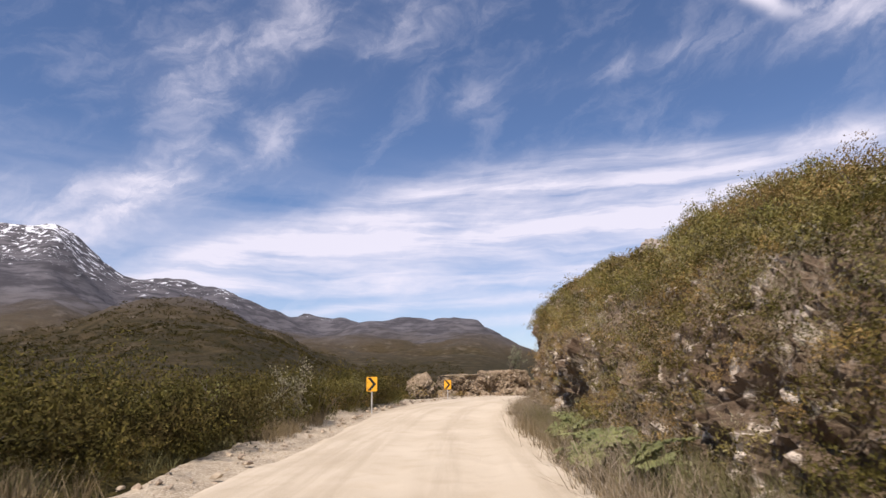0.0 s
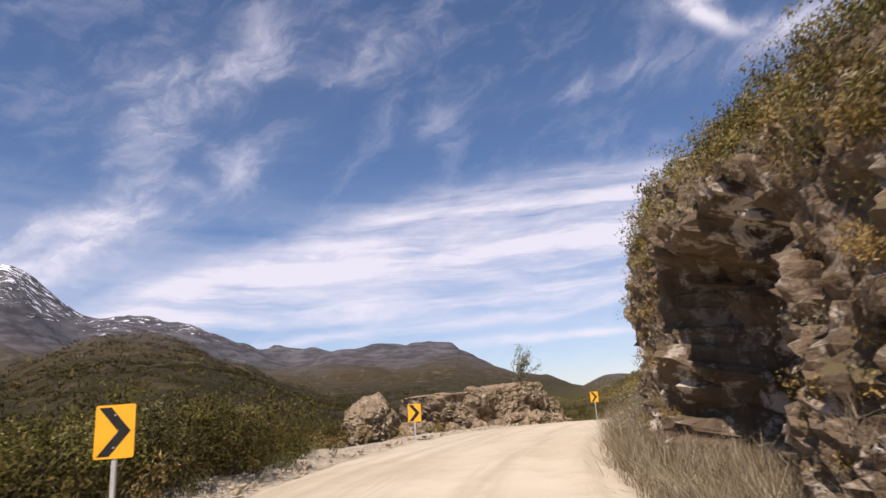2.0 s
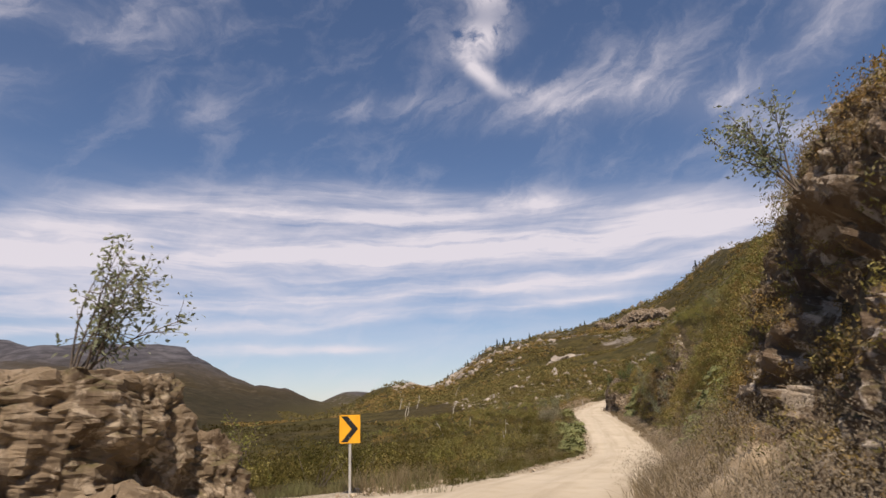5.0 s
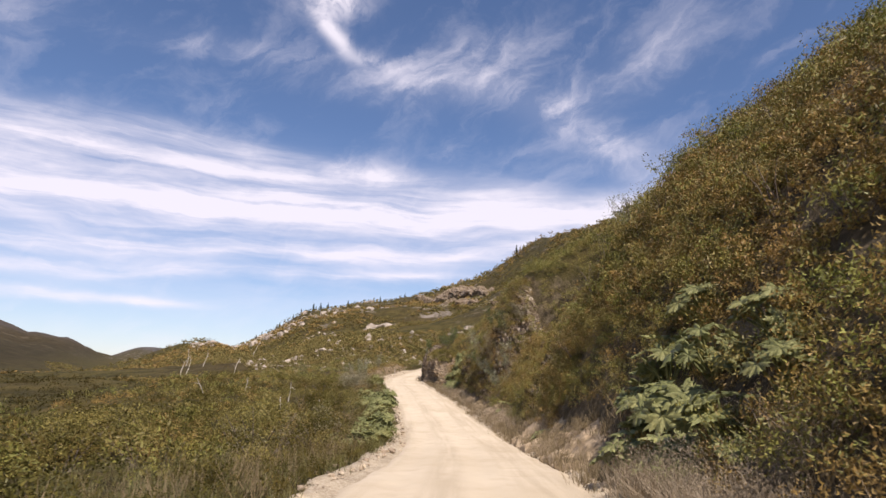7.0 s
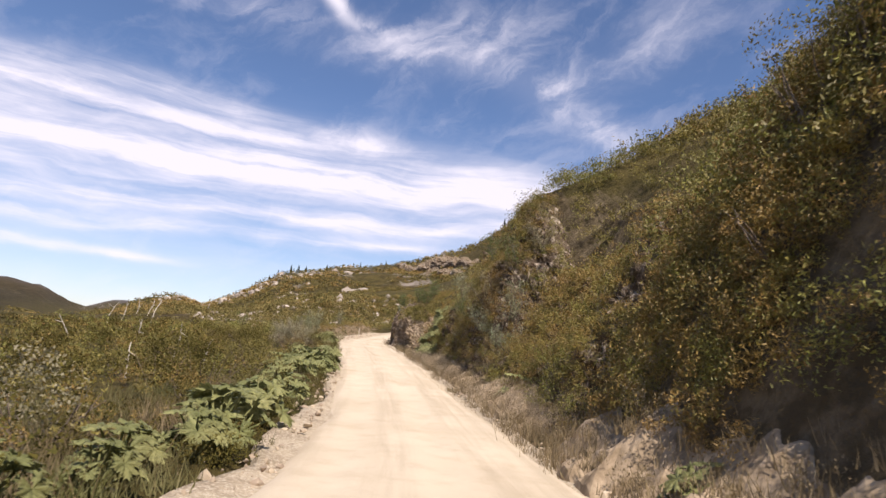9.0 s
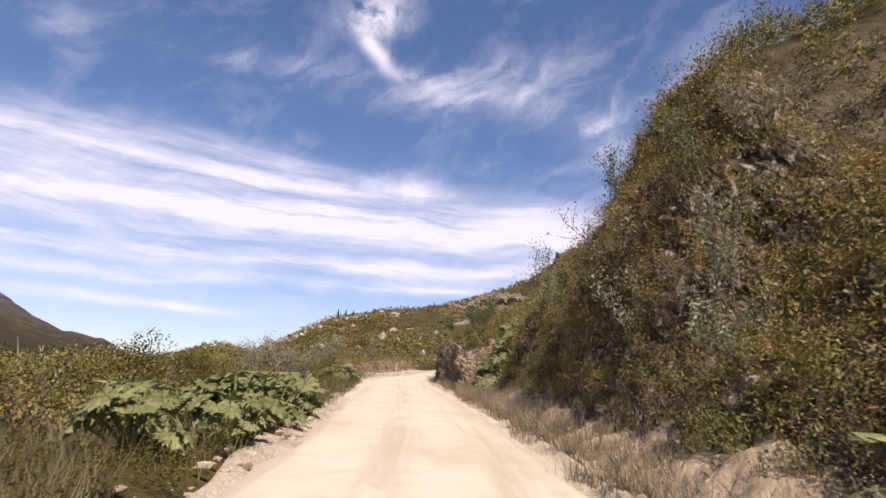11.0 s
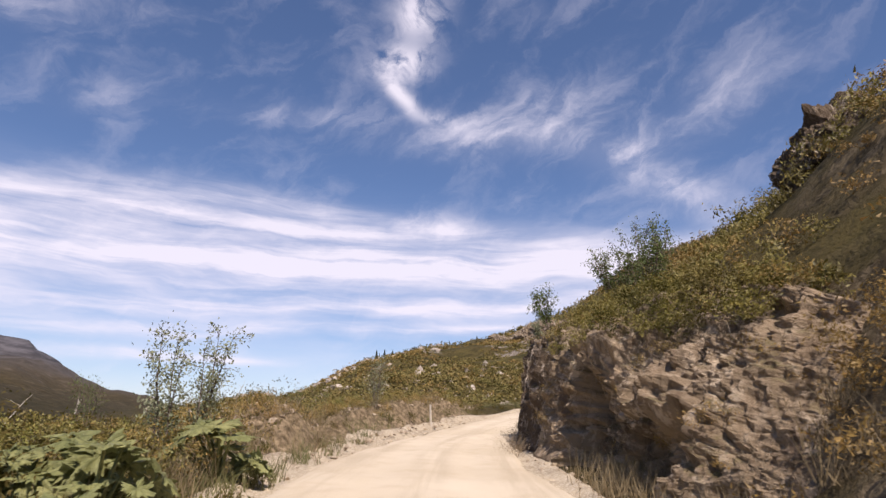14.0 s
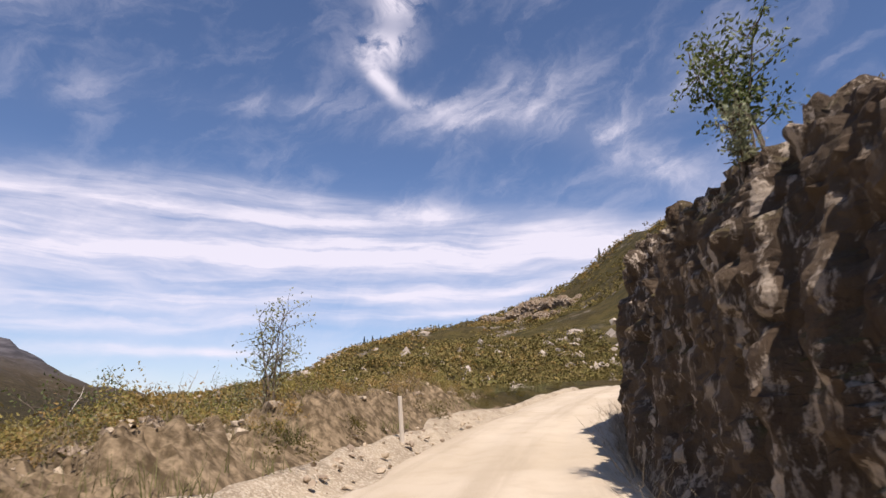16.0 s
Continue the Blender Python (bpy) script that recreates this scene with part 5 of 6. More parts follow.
ra = np.random.default_rng(31)
scrub_stuff("scrub", "dense olive scrub of evergreen bushes, leaves darkened for the view's dim left corner", M_DARK, np.r_[field(420, -4, 36, -12, -5.4, ra, -0.9), field(420, -4, 60, -32, -10, ra, -0.6)], ra, 150, 0.16, 0.8, 1.6)
scrub_stuff("scrub", "dense olive scrub of low evergreen bushes", M_OLIVE, np.r_[field(60, -4, 34, -14, -6.2, ra, -0.2), field(90, 34, 62, -20, -11.5, ra, -0.2), field(280, 66, 150, -26, -3.9, ra, -0.4), field(150, 145, 200, -30, -7, ra, -0.3)], ra, 150, 0.16, 0.6, 1.2)
scrub_stuff("scrub", "mixed green scrub of low bushes", M_GREEN, np.r_[field(40, -4, 36, -14, -7, ra, 0.0), field(120, 66, 148, -30, -4.4, ra, 0.0), field(100, 150, 200, -30, -8, ra, 0.0)], ra, 160, 0.155, 0.7, 1.4)
scrub_stuff("scrub", "yellow-green evergreen scrub by the bend", M_MOSS, np.r_[field(160, -4, 36, -12, -5.4, ra, -0.4), field(120, 30, 64, -24, -10, ra, -0.4), field(520, 66, 150, -26, -3.4, ra, -0.5)], ra, 150, 0.15, 0.6, 1.4)
scrub_stuff("scrub", "rust-brown low scrub", M_RUST, np.r_[field(70, -4, 40, -20, -5.6, ra, -0.1), field(60, 40, 62, -16, -6.4, ra, -0.1), field(320, 66, 150, -30, -3.6, ra, -0.1), field(140, 145, 200, -30, -7, ra, 0.0), field(120, 172, 200, 5, 20, ra, -0.2)], ra, 130, 0.155, 0.4, 0.85)
scrub_stuff("scrub", "tall golden-olive bushes beyond the bend", M_MOSS, np.r_[field(110, 64, 88, -24, -8, ra, -0.5), field(40, 20, 42, -13, -7.5, ra, -0.3)], ra, 210, 0.14, 1.0, 1.8)
scrub_stuff("scrub", "golden-green bushes close by the road", M_MOSS, field(190, 6, 38, -9.8, -6.3, ra, -0.5), ra, 190, 0.14, 1.1, 2.0)
scrub_stuff("scrub", "tall golden bushes standing out of the roadside scrub", M_MOSS, np.r_[field(40, 13, 36, -9.4, -6.8, ra, 0.0), field(16, 28, 44, -13, -8, ra, -0.1)], ra, 480, 0.10, 1.3, 2.1)
# the bank on the right
scrub_stuff("bank_scrub", "thick olive scrub covering the steep bank", M_OLIVE, np.r_[field(330, -10, 42, 5.8, 16, ra, -0.2), field(120, 42, 66, 5.5, 16, ra, -0.2), field(240, 66, 81, 3.7, 24, ra, -0.3), field(280, 81, 98, 5.3, 24, ra, -0.3), field(420, 97, 136, 5.4, 22, ra, -0.2), field(200, 136, 172, 4.9, 18, ra, -0.1)], ra, 125, 0.17, 0.5, 1.0)
scrub_stuff("bank_scrub", "green and rusty scrub on the steep bank", M_RUST, np.r_[field(200, -10, 42, 4.2, 14, ra, -0.1), field(60, 42, 66, 3.6, 12, ra, -0.1), field(140, 66, 81, 3.5, 22, ra, -0.2), field(160, 81, 98, 5.3, 22, ra, -0.2), field(340, 97, 172, 4.8, 18, ra, -0.2)], ra, 125, 0.17, 0.4, 0.9)
scrub_stuff("bank_scrub", "leafy green scrub on the steep bank", M_GREEN, np.r_[field(90, -10, 42, 6, 14, ra, 0.0), field(160, 66, 81, 3.8, 18, ra, -0.1), field(170, 81, 98, 5.4, 18, ra, -0.1), field(220, 97, 150, 5.2, 14, ra, 0.0)], ra, 160, 0.155, 0.6, 1.2)
scrub_stuff("bank_scrub", "low golden-olive scrub on the upper slope", M_OLIVE, np.r_[field(900, 66, 158, 18, 38, ra, -0.5), field(260, 60, 150, 9, 20, ra, -0.6)], ra, 80, 0.23, 0.6, 1.2)

# tufts that root on the ledges of the rock
def in_hollow(q):
    """Places under the hoods of rock, where nothing grows."""
    s, d = road_coords(q[:, :2])
    h = q[:, 2] - road_at(s)[0][:, 2]
    return ((np.abs(s - 29.3) < 2.5) | (np.abs(s - 39.2) < 2.4)) & (h < 3.0)


def ledges(q, n, clump, seed):
    k = ra.integers(0, len(q), n)
    k = k[~in_hollow(q[k])]
    return q[k][fbm(q[k] * 0.45, 3, 0.5, seed) > clump]


scrub_stuff("ledge_scrub", "small olive shrubs and moss rooted on rock ledges", M_OLIVE, np.r_[ledges(FACES[0], 460, 0.15, 71), ledges(FACES[1], 340, -0.2, 71)], ra, 90, 0.18, 0.25, 0.65)
scrub_stuff("ledge_scrub", "dry rust-brown shrubs clinging to the rock", M_RUST, np.r_[ledges(FACES[0], 700, -0.1, 73), ledges(FACES[1], 600, -0.3, 73)], ra, 90, 0.17, 0.22, 0.5)
scrub_stuff("ledge_scrub", "pale dry twigs and grass on the rock", M_DRY, np.r_[ledges(FACES[0], 600, 0.0, 75), ledges(FACES[1], 500, -0.2, 75), ledges(APRONS[1], 160, -0.1, 75)], ra, 70, 0.16, 0.2, 0.5, 1.0, 1.2)
scrub_stuff("ledge_scrub", "olive shrubs growing all over the rock cut", M_OLIVE, ledges(FACES[2], 1000, -0.35, 76), ra, 80, 0.17, 0.3, 0.8)
scrub_stuff("ledge_scrub", "rust-brown dry shrubs over the rock cut", M_RUST, ledges(FACES[2], 1100, -0.35, 77), ra, 80, 0.15, 0.25, 0.7)
scrub_stuff("ledge_scrub", "leafy green shrubs over the rock cut", M_GREEN, ledges(FACES[2], 500, 0.0, 78), ra, 100, 0.17, 0.3, 0.8)

# dry grass along the feet of the banks and the verges
def grass(name, label, places, rng, blades, hmin, hmax, mat=None):
    n = len(places)
    at = np.repeat(places, blades, 0) + rng.normal(size=(n * blades, 3)) * (0.16, 0.16, 0)
    h = rng.uniform(hmin, hmax, n * blades)
    lean = rng.normal(size=(n * blades, 2)) * 0.32
    w = rng.uniform(0, 6.28, n * blades)
    side = np.stack([np.cos(w), np.sin(w), 0 * w], 1) * 0.009
    v = np.stack([at - side, at + side, at + np.c_[lean * h[:, None], h]], 1).reshape(-1, 3)
    f = np.arange(len(v)).reshape(-1, 3)
    ob = new(name, mesh_of(name, v, f, mat or M_DRY, False))
    return tagged(ob, label, "grass", kind="stuff")


grass("dry_grass", "tufts of dry straw-coloured grass and twigs along the road", np.r_[field(700, -6, 64, 1.9, 3.6, ra, -0.4), field(500, 64, 165, 2.6, 4.8, ra, -0.3), field(120, -6, 24, -7.0, -5.0, ra, -0.2), field(300, 62, 146, -5.5, -3.2, ra, -0.2)], ra, 34, 0.25, 0.75)


def twigs(name, label, places, rng, per, hmin, hmax, width=0.007):
    """Dry branching twigs without number, as one mesh: each is a thin bent blade with one side twig."""
    n = len(places) * per
    at = np.repeat(places, per, 0) + rng.normal(size=(n, 3)) * (0.10, 0.10, 0.0)
    h = rng.uniform(hmin, hmax, n)[:, None]
    way = rng.normal(size=(n, 3)) * (0.55, 0.55, 0.2) + (0, 0, 1)
    bend = rng.normal(size=(n, 3)) * (0.5, 0.5, 0.15)
    w = rng.normal(size=(n, 3)) * (1, 1, 0)
    w = w / (np.linalg.norm(w, axis=1)[:, None] + 1e-9) * width
    mid, tip = at + way * h * 0.5, at + (way + bend * 0.6) * h
    off = mid + (way + 1.4 * rng.normal(size=(n, 3)) * (1, 1, 0.3)) * h * 0.32
    t = np.stack([at - w, at + w, mid, mid - w * 0.8, mid + w * 0.8, tip, mid - w * 0.6, mid + w * 0.6, off], 1).reshape(-1, 3)
    return tagged(new(name, mesh_of(name, t, np.arange(len(t)).reshape(-1, 3), M_TWIG, False)), label, "twigs", kind="stuff")


twigs("dry_twigs", "grey-brown dry twigs along the foot of the bank", np.r_[field(420, 6, 66, 1.9, 3.4, ra, -0.5), field(80, 66, 82, 2.9, 4.6, ra, -0.3), field(150, 93, 130, 2.9, 4.6, ra, -0.3), field(220, 114, 131, 3.0, 5.0, ra, -0.8), field(110, 71, 78, 2.8, 3.8, ra, -0.8), field(30, 146, 165, 1.7, 2.1, ra, -0.6), field(20, 142, 166, -8, -3.6, ra, -0.5)], ra, 26, 0.25, 0.75)
twigs("dry_twigs", "dry twigs hanging on the rock faces", np.r_[ledges(FACES[0], 600, -0.3, 79), ledges(FACES[1], 500, -0.4, 79), ledges(FACES[2], 600, -0.3, 79)], ra, 20, 0.15, 0.45)
scrub_stuff("dry_bush", "greyish dry bushes along the foot of the rock bank", M_TWIG, np.r_[field(36, 47, 55, 1.9, 2.9, ra, -0.9), field(26, 8, 24, 2.3, 3.2, ra, -0.4), field(12, 40, 43, 1.9, 2.4, ra, -0.8), field(16, 72.5, 76.5, 2.9, 3.8, ra, -0.9), APRONS[0][ra.integers(0, len(APRONS[0]), 60)], field(30, 94, 112, 3.2, 4.6, ra, -0.3), field(40, 114, 130, 3.2, 4.8, ra, -0.8)], ra, 420, 0.06, 0.6, 1.15, 0.9, 1.0)
scrub_stuff("bank_scrub", "rusty low scrub over the steep foot of the bank", M_RUST, np.r_[field(240, 70, 80, 3.6, 9, ra, -1.2), field(360, 80, 98, 5.5, 9, ra, -1.2), field(160, 91, 99, 4.0, 5.4, ra, -1.2), field(160, 126, 136, 3.8, 9, ra, -1.0)], ra, 120, 0.17, 0.35, 0.8)
scrub_stuff("bank_scrub", "leafy olive bushes over the steep foot of the bank", M_OLIVE, np.r_[field(260, 80, 99, 5.2, 9, ra, -1.2), field(160, 91, 99, 4.1, 5.6, ra, -1.2)], ra, 120, 0.16, 0.4, 0.9)
scrub_stuff("bank_scrub", "olive bushes clinging to the steep face of the bank", M_OLIVE, steep_field(330, 79, 99, 3.9, 8.5, ra, 1.5), ra, 120, 0.15, 0.4, 0.85)
scrub_stuff("bank_scrub", "rusty bushes clinging to the steep face of the bank", M_RUST, steep_field(260, 79, 99, 3.9, 8.5, ra, 1.5), ra, 120, 0.15, 0.35, 0.75)
scrub_stuff("bank_scrub", "leafy green bushes clinging to the steep face of the bank", M_GREEN, steep_field(220, 79, 99, 3.9, 8.5, ra, 1.5), ra, 120, 0.15, 0.4, 0.9)
scrub_stuff("bank_scrub", "golden-olive scrub on the slope beyond the rock cut", M_OLIVE, field(700, 150, 196, 4.6, 36, ra, -0.8), ra, 80, 0.22, 0.6, 1.2)
scrub_stuff("scrub", "low olive herbs and bushes along the verge", M_MOSS, np.r_[field(220, 64, 150, -6.5, -3.6, ra, -0.6), field(90, -4, 40, -7.5, -5.6, ra, -0.6), field(220, 150, 215, -8, -3.0, ra, -0.8), field(420, 64, 138, -4.6, -2.6, ra, -0.9)], ra, 90, 0.17, 0.25, 0.55)
scrub_stuff("berm_scrub", "low dry and green plants on the soil berm", M_RUST, BERM[ra.integers(0, len(BERM), 600)], ra, 60, 0.16, 0.25, 0.6)
scrub_stuff("berm_scrub", "low olive plants on the soil berm", M_OLIVE, BERM[ra.integers(0, len(BERM), 420)], ra, 60, 0.16, 0.25, 0.6)
twigs("dry_twigs", "dry twigs over the soil berm", BERM[ra.integers(0, len(BERM), 420)], ra, 16, 0.15, 0.5)
grass("dry_grass", "dry grass on the soil berm", np.r_[BERM[ra.integers(0, len(BERM), 300)], APRONS[0][ra.integers(0, len(APRONS[0]), 260)], APRONS[1][ra.integers(0, len(APRONS[1]), 160)], APRONS[2][ra.integers(0, len(APRONS[2]), 200)]], ra, 26, 0.15, 0.4)


def stretch(face, s0, s1, n):
    """Places on a stretch of a face of rock."""
    q = FACES[face]
    s, _ = road_coords(q[:, :2])
    q = q[(s > s0) & (s < s1)]
    q = q[~in_hollow(q)]
    return q[ra.integers(0, len(q), n)]


def crest(face, s0, s1, n, least=0.5):
    """Places on the upper part of a stretch of rock."""
    q = stretch(face, s0, s1, n * 4)
    s, d = road_coords(q[:, :2])
    return q[q[:, 2] - road_at(s)[0][:, 2] > least][:n]


scrub_stuff("ledge_scrub", "thick golden-olive shrubs on top of the rock", M_OLIVE, np.r_[crest(0, 6, 43, 520, 3.1), crest(4, 137, 148, 110, 2.5)], ra, 125, 0.19, 0.28, 0.6)
scrub_stuff("ledge_scrub", "mossy green cushions on top of the rock", M_MOSS, np.r_[crest(0, 6, 43, 320, 3.1), crest(4, 137, 148, 60, 2.6)], ra, 125, 0.19, 0.28, 0.6)
scrub_stuff("ledge_scrub", "grey-green herbs and shrubs low on the rock", M_MOSS, stretch(0, 1, 14, 300), ra, 100, 0.15, 0.3, 0.7)
scrub_stuff("ledge_scrub", "small rust-brown shrubs close by the road on the rock", M_RUST, np.r_[stretch(2, 112, 128.5, 420), stretch(2, 98, 119, 300), stretch(0, 4, 26, 120), stretch(0, 12, 30, 200), stretch(4, 137, 148, 50)], ra, 90, 0.13, 0.25, 0.6)
scrub_stuff("ledge_scrub", "small olive shrubs close by the road on the rock", M_OLIVE, np.r_[stretch(2, 112, 128.5, 200), stretch(2, 98, 119, 260), stretch(0, 2, 26, 220), stretch(0, 33, 43, 100)], ra, 100, 0.13, 0.25, 0.65)
scrub_stuff("ledge_scrub", "pale silvery shrubs with small leaves on the rock", M_SILVER, stretch(0, 2, 30, 230), ra, 90, 0.10, 0.3, 0.7, 0.9, 0.8)
twigs("dry_twigs", "dry twigs on the overgrown rock", np.r_[stretch(2, 106, 128.5, 350), stretch(0, 4, 40, 300), stretch(4, 137, 148, 30)], ra, 16, 0.15, 0.45)
grass("dry_grass", "dry grass over the rubble berm", np.r_[field(260, 142, 168, -8.5, -3.8, ra, -0.5), field(260, 49, 66, 1.9, 4.5, ra, -0.6)], ra, 30, 0.2, 0.5)


grass("green_grass", "grey-green grass and herbs between the bushes", np.r_[field(1300, 62, 150, -8.5, -2.7, ra, -0.9), field(260, -4, 40, -8, -5.6, ra, -0.6), field(260, 150, 190, -9, -3.2, ra, -0.8)], ra, 34, 0.15, 0.5, M_GRASS)


grass("green_grass", "dark green grass and herbs at the foot of the rock", field(300, 5, 23, 2.5, 4.3, ra, -0.9), ra, 44, 0.3, 0.85, M_GRASS)
scrub_stuff("scrub", "dark low bushes at the foot of the rock", M_DARK, field(150, 5, 23, 2.9, 4.5, ra, -0.7), ra, 130, 0.16, 0.35, 0.8)


# ---------------------------------------------------------------- broad-leaved plants
def broad_leaf(rng, radius):
    """One big, deeply lobed and ribbed leaf with its stalk's end at the origin; it opens upwards."""
    n, m = 49, 3
    a = np.linspace(-2.7, 2.7, n)
    lobe = 0.56 + 0.36 * np.abs(np.cos(a * 4.06)) ** 0.8 + 0.17 * (np.arange(n) % 2) + 0.08 * rng.normal(size=n)
    r = np.linspace(0.04, 1, m)
    rr = r[:, None] * (0.55 + 0.45 * r[:, None] ** 0.3 * lobe[None] / 0.8) * lobe[None] ** (r[:, None] ** 2) * radius
    rib = 0.11 * np.cos(a * 8.12)[None] * r[:, None] * radius + 0.05 * radius * r[:, None] * rng.normal(size=(1, n)) * 0.5
    z = rib + 0.34 * radius * r[:, None] ** 1.6 - 0.34 * radius * r[:, None] ** 4
    v = np.stack([rr * np.cos(a), rr * np.sin(a), z], -1).reshape(-1, 3)
    return v, grid_faces(m, n)


def gunnera(seed, count, label):
    rng = np.random.default_rng(seed)
    ob = base_empty("giant_rhubarb", (0, 0, 0), label, "plant", "broad-leaved plants")
    for k in range(count):
        a, tilt, ln = k * 2.4 + rng.uniform(-0.4, 0.4), rng.uniform(0.2, 1.05), rng.uniform(0.5, 1.05)
        tip = np.array([math.cos(a) * math.sin(tilt) * ln, math.sin(a) * math.sin(tilt) * ln, math.cos(tilt) * ln])
        v, f = broad_leaf(rng, rng.uniform(0.15, 0.30))
        m = np.array(Matrix.Rotation(a, 3, "Z") @ Matrix.Rotation(tilt * 0.9 + rng.uniform(-0.2, 0.3), 3, "Y"))
        leaf = part("leaf", mesh_of("leaf", v @ m.T + tip, f, M_GUNN, True), ob)
        sv, sf = tube(np.array([[0, 0, -0.1], tip * (0.5, 0.5, 0.6), tip]), 0.028, 0.018, 5)
        part("stalk", mesh_of("stalk", sv, sf, M_GUNN), leaf)
    return ob


rb = np.random.default_rng(41)
GUN = [gunnera(1, 19, "giant rhubarb plant with broad lobed green leaves"), gunnera(2, 16, "giant rhubarb plant with large ragged leaves")]
SMALL = copy_thing(GUN[1], Matrix.Identity(4))
scatter_copies(SMALL, at_road([(10.4, 2.5), (11.5, 2.8), (12.4, 2.5), (13.4, 2.9), (14.6, 2.6), (16.0, 2.8), (9.2, 2.7), (8.4, 2.9), (11.0, 3.1)]), rb, 0.6, 0.8)
scatter_copies(GUN[0], at_road([(77.6, 4.0), (78.6, 5.0), (79.8, 4.4), (76.8, 5.4), (97.2, -3.2), (101.8, -3.2), (112.6, -3.2), (114.6, -4.4), (116.2, -3.7), (113.4, -4.2), (115.4, -3.4), (111.6, -4.0), (117.4, -4.4), (110.6, -3.1), (127.4, 5.4), (128.6, 6.6), (131.0, 4.9), (131.8, 6.8), (133.0, 5.6), (130.4, 4.4), (132.0, 5.2), (131.2, 6.0), (130.0, 7.2)]), rb, 0.85, 1.25)
scatter_copies(GUN[1], at_road([(82.0, 4.6), (80.2, 5.6), (79.0, 3.4), (94.0, -3.2), (96.4, -3.8), (103.2, -3.6), (108.5, -3.6), (110.4, -4.6), (121.0, -4.9), (128.4, 4.6), (129.2, 5.8), (132.6, 7.4), (129.6, 3.9), (128.2, 4.0), (130.2, 4.1), (131.4, 3.9), (132.4, 4.2), (129.0, 4.9), (130.8, 5.4), (132.0, 4.7), (127.2, 4.4), (76.4, 4.2), (77.2, 3.7), (78.4, 4.3), (79.6, 3.9), (80.8, 4.9), (75.6, 4.8), (112.2, -3.4), (113.6, -3.0), (115.8, -2.9), (114.8, -3.8), (105.5, 4.4)]), rb, 0.8, 1.25)


scatter_copies(copy_thing(GUN[1], Matrix.Identity(4)), at_road([(135.6, -4.1), (135.3, -3.3), (136.0, -3.7), (139.2, -3.5)]), rb, 0.85, 1.0)
scatter_copies(copy_thing(GUN[1], Matrix.Identity(4)), at_road([(88.8, -3.6), (90.2, -3.3), (91.6, -3.7), (93.0, -3.2), (90.0, -4.4)]), rb, 0.5, 0.8)
scatter_copies(copy_thing(GUN[1], Matrix.Identity(4)), at_road([(91.2, 3.6), (132.8, 3.9), (133.2, 4.4), (132.2, 4.0), (131.6, 3.7), (133.6, 4.9), (134.2, 5.4), (132.6, 5.0), (133.0, 5.6), (134.0, 4.3), (131.0, 4.4)]), rb, 0.6, 0.85)


# ---------------------------------------------------------------- small trees
def sapling(name, place, height, lean, stems, leaves, leaf, mat, label, seed, spread=0.5, category="tree", slim=1.0):
    """A slender tree with a few stems, side twigs and loose foliage."""
    rng = np.random.default_rng(seed)
    ob = base_empty(name, place, label, category)
    wood, tips = [], []
    for _ in range(stems):
        a = rng.uniform(0, 6.28)
        way = np.array([math.cos(a) * spread + lean[0], math.sin(a) * spread + lean[1], 1.6])
        line = twig(rng, (0.06 * math.cos(a), 0.06 * math.sin(a), -0.15), way, height * rng.uniform(0.75, 1.05), 0.22 * slim, 9)
        wood.append(tube(line, 0.010 + 0.007 * height, 0.005, 5))
        for k in range(3, 9):
            for _ in range(2):
                w2 = rng.normal(size=3) * 0.8 + (lean[0] * 1.2, lean[1] * 1.2, 0.7)
                side = twig(rng, line[k], w2, height * slim * rng.uniform(0.12, 0.30), 0.3, 5)
                wood.append(tube(side, 0.010, 0.003, 3))
                tips.append(side[1:])
    part("trunk", mesh_of("trunk", *join(wood), M_BARK), ob, "slender branching stems")
    tips = np.concatenate(tips)
    c = tips[rng.integers(0, len(tips), leaves)] + rng.normal(size=(leaves, 3)) * 0.055 * height**0.6
    part("crown", mesh_of("crown", *leaf_quads(c, leaf * rng.uniform(0.6, 1.4, leaves), rng, 0.2, 0.5), mat, False), ob)
    return ob


sapling("windswept_tree", (5.6, 58.3, 2.78), 2.15, (0.68, -0.05), 10, 1050, 0.10, M_WILLOW, "small windswept tree leaning on a rock outcrop", 1, 0.42)
M_TREE = leaf_mat("tree_leaves", (0.045, 0.072, 0.018), (0.150, 0.195, 0.050), (0.16, 0.16, 0.06))


def tree_at(s, d, h, lean, stems, leaves, mat, label, seed, lift=0.0, spread=0.4, leaf=0.08, slim=1.0):
    b = beside(s, d)
    z = float(ground_z(b[:2])[0]) + lift
    sapling("small_tree", (b[0], b[1], z), h, lean, stems, int(leaves * 2.4), leaf * 0.85, mat, label, seed, spread, "tree", slim)


def tree_on(face, s, d, h, tall, lean, stems, leaves, mat, label, seed, spread=0.4):
    """A small tree rooted on the face of rock nearest to a place over the road."""
    q = FACES[face]
    p = q[((q - beside(s, d, h)) ** 2).sum(1).argmin()]
    sapling("small_tree", tuple(float(v) for v in p), tall, lean, stems, int(leaves * 2.3), 0.07, mat, label, seed, spread)


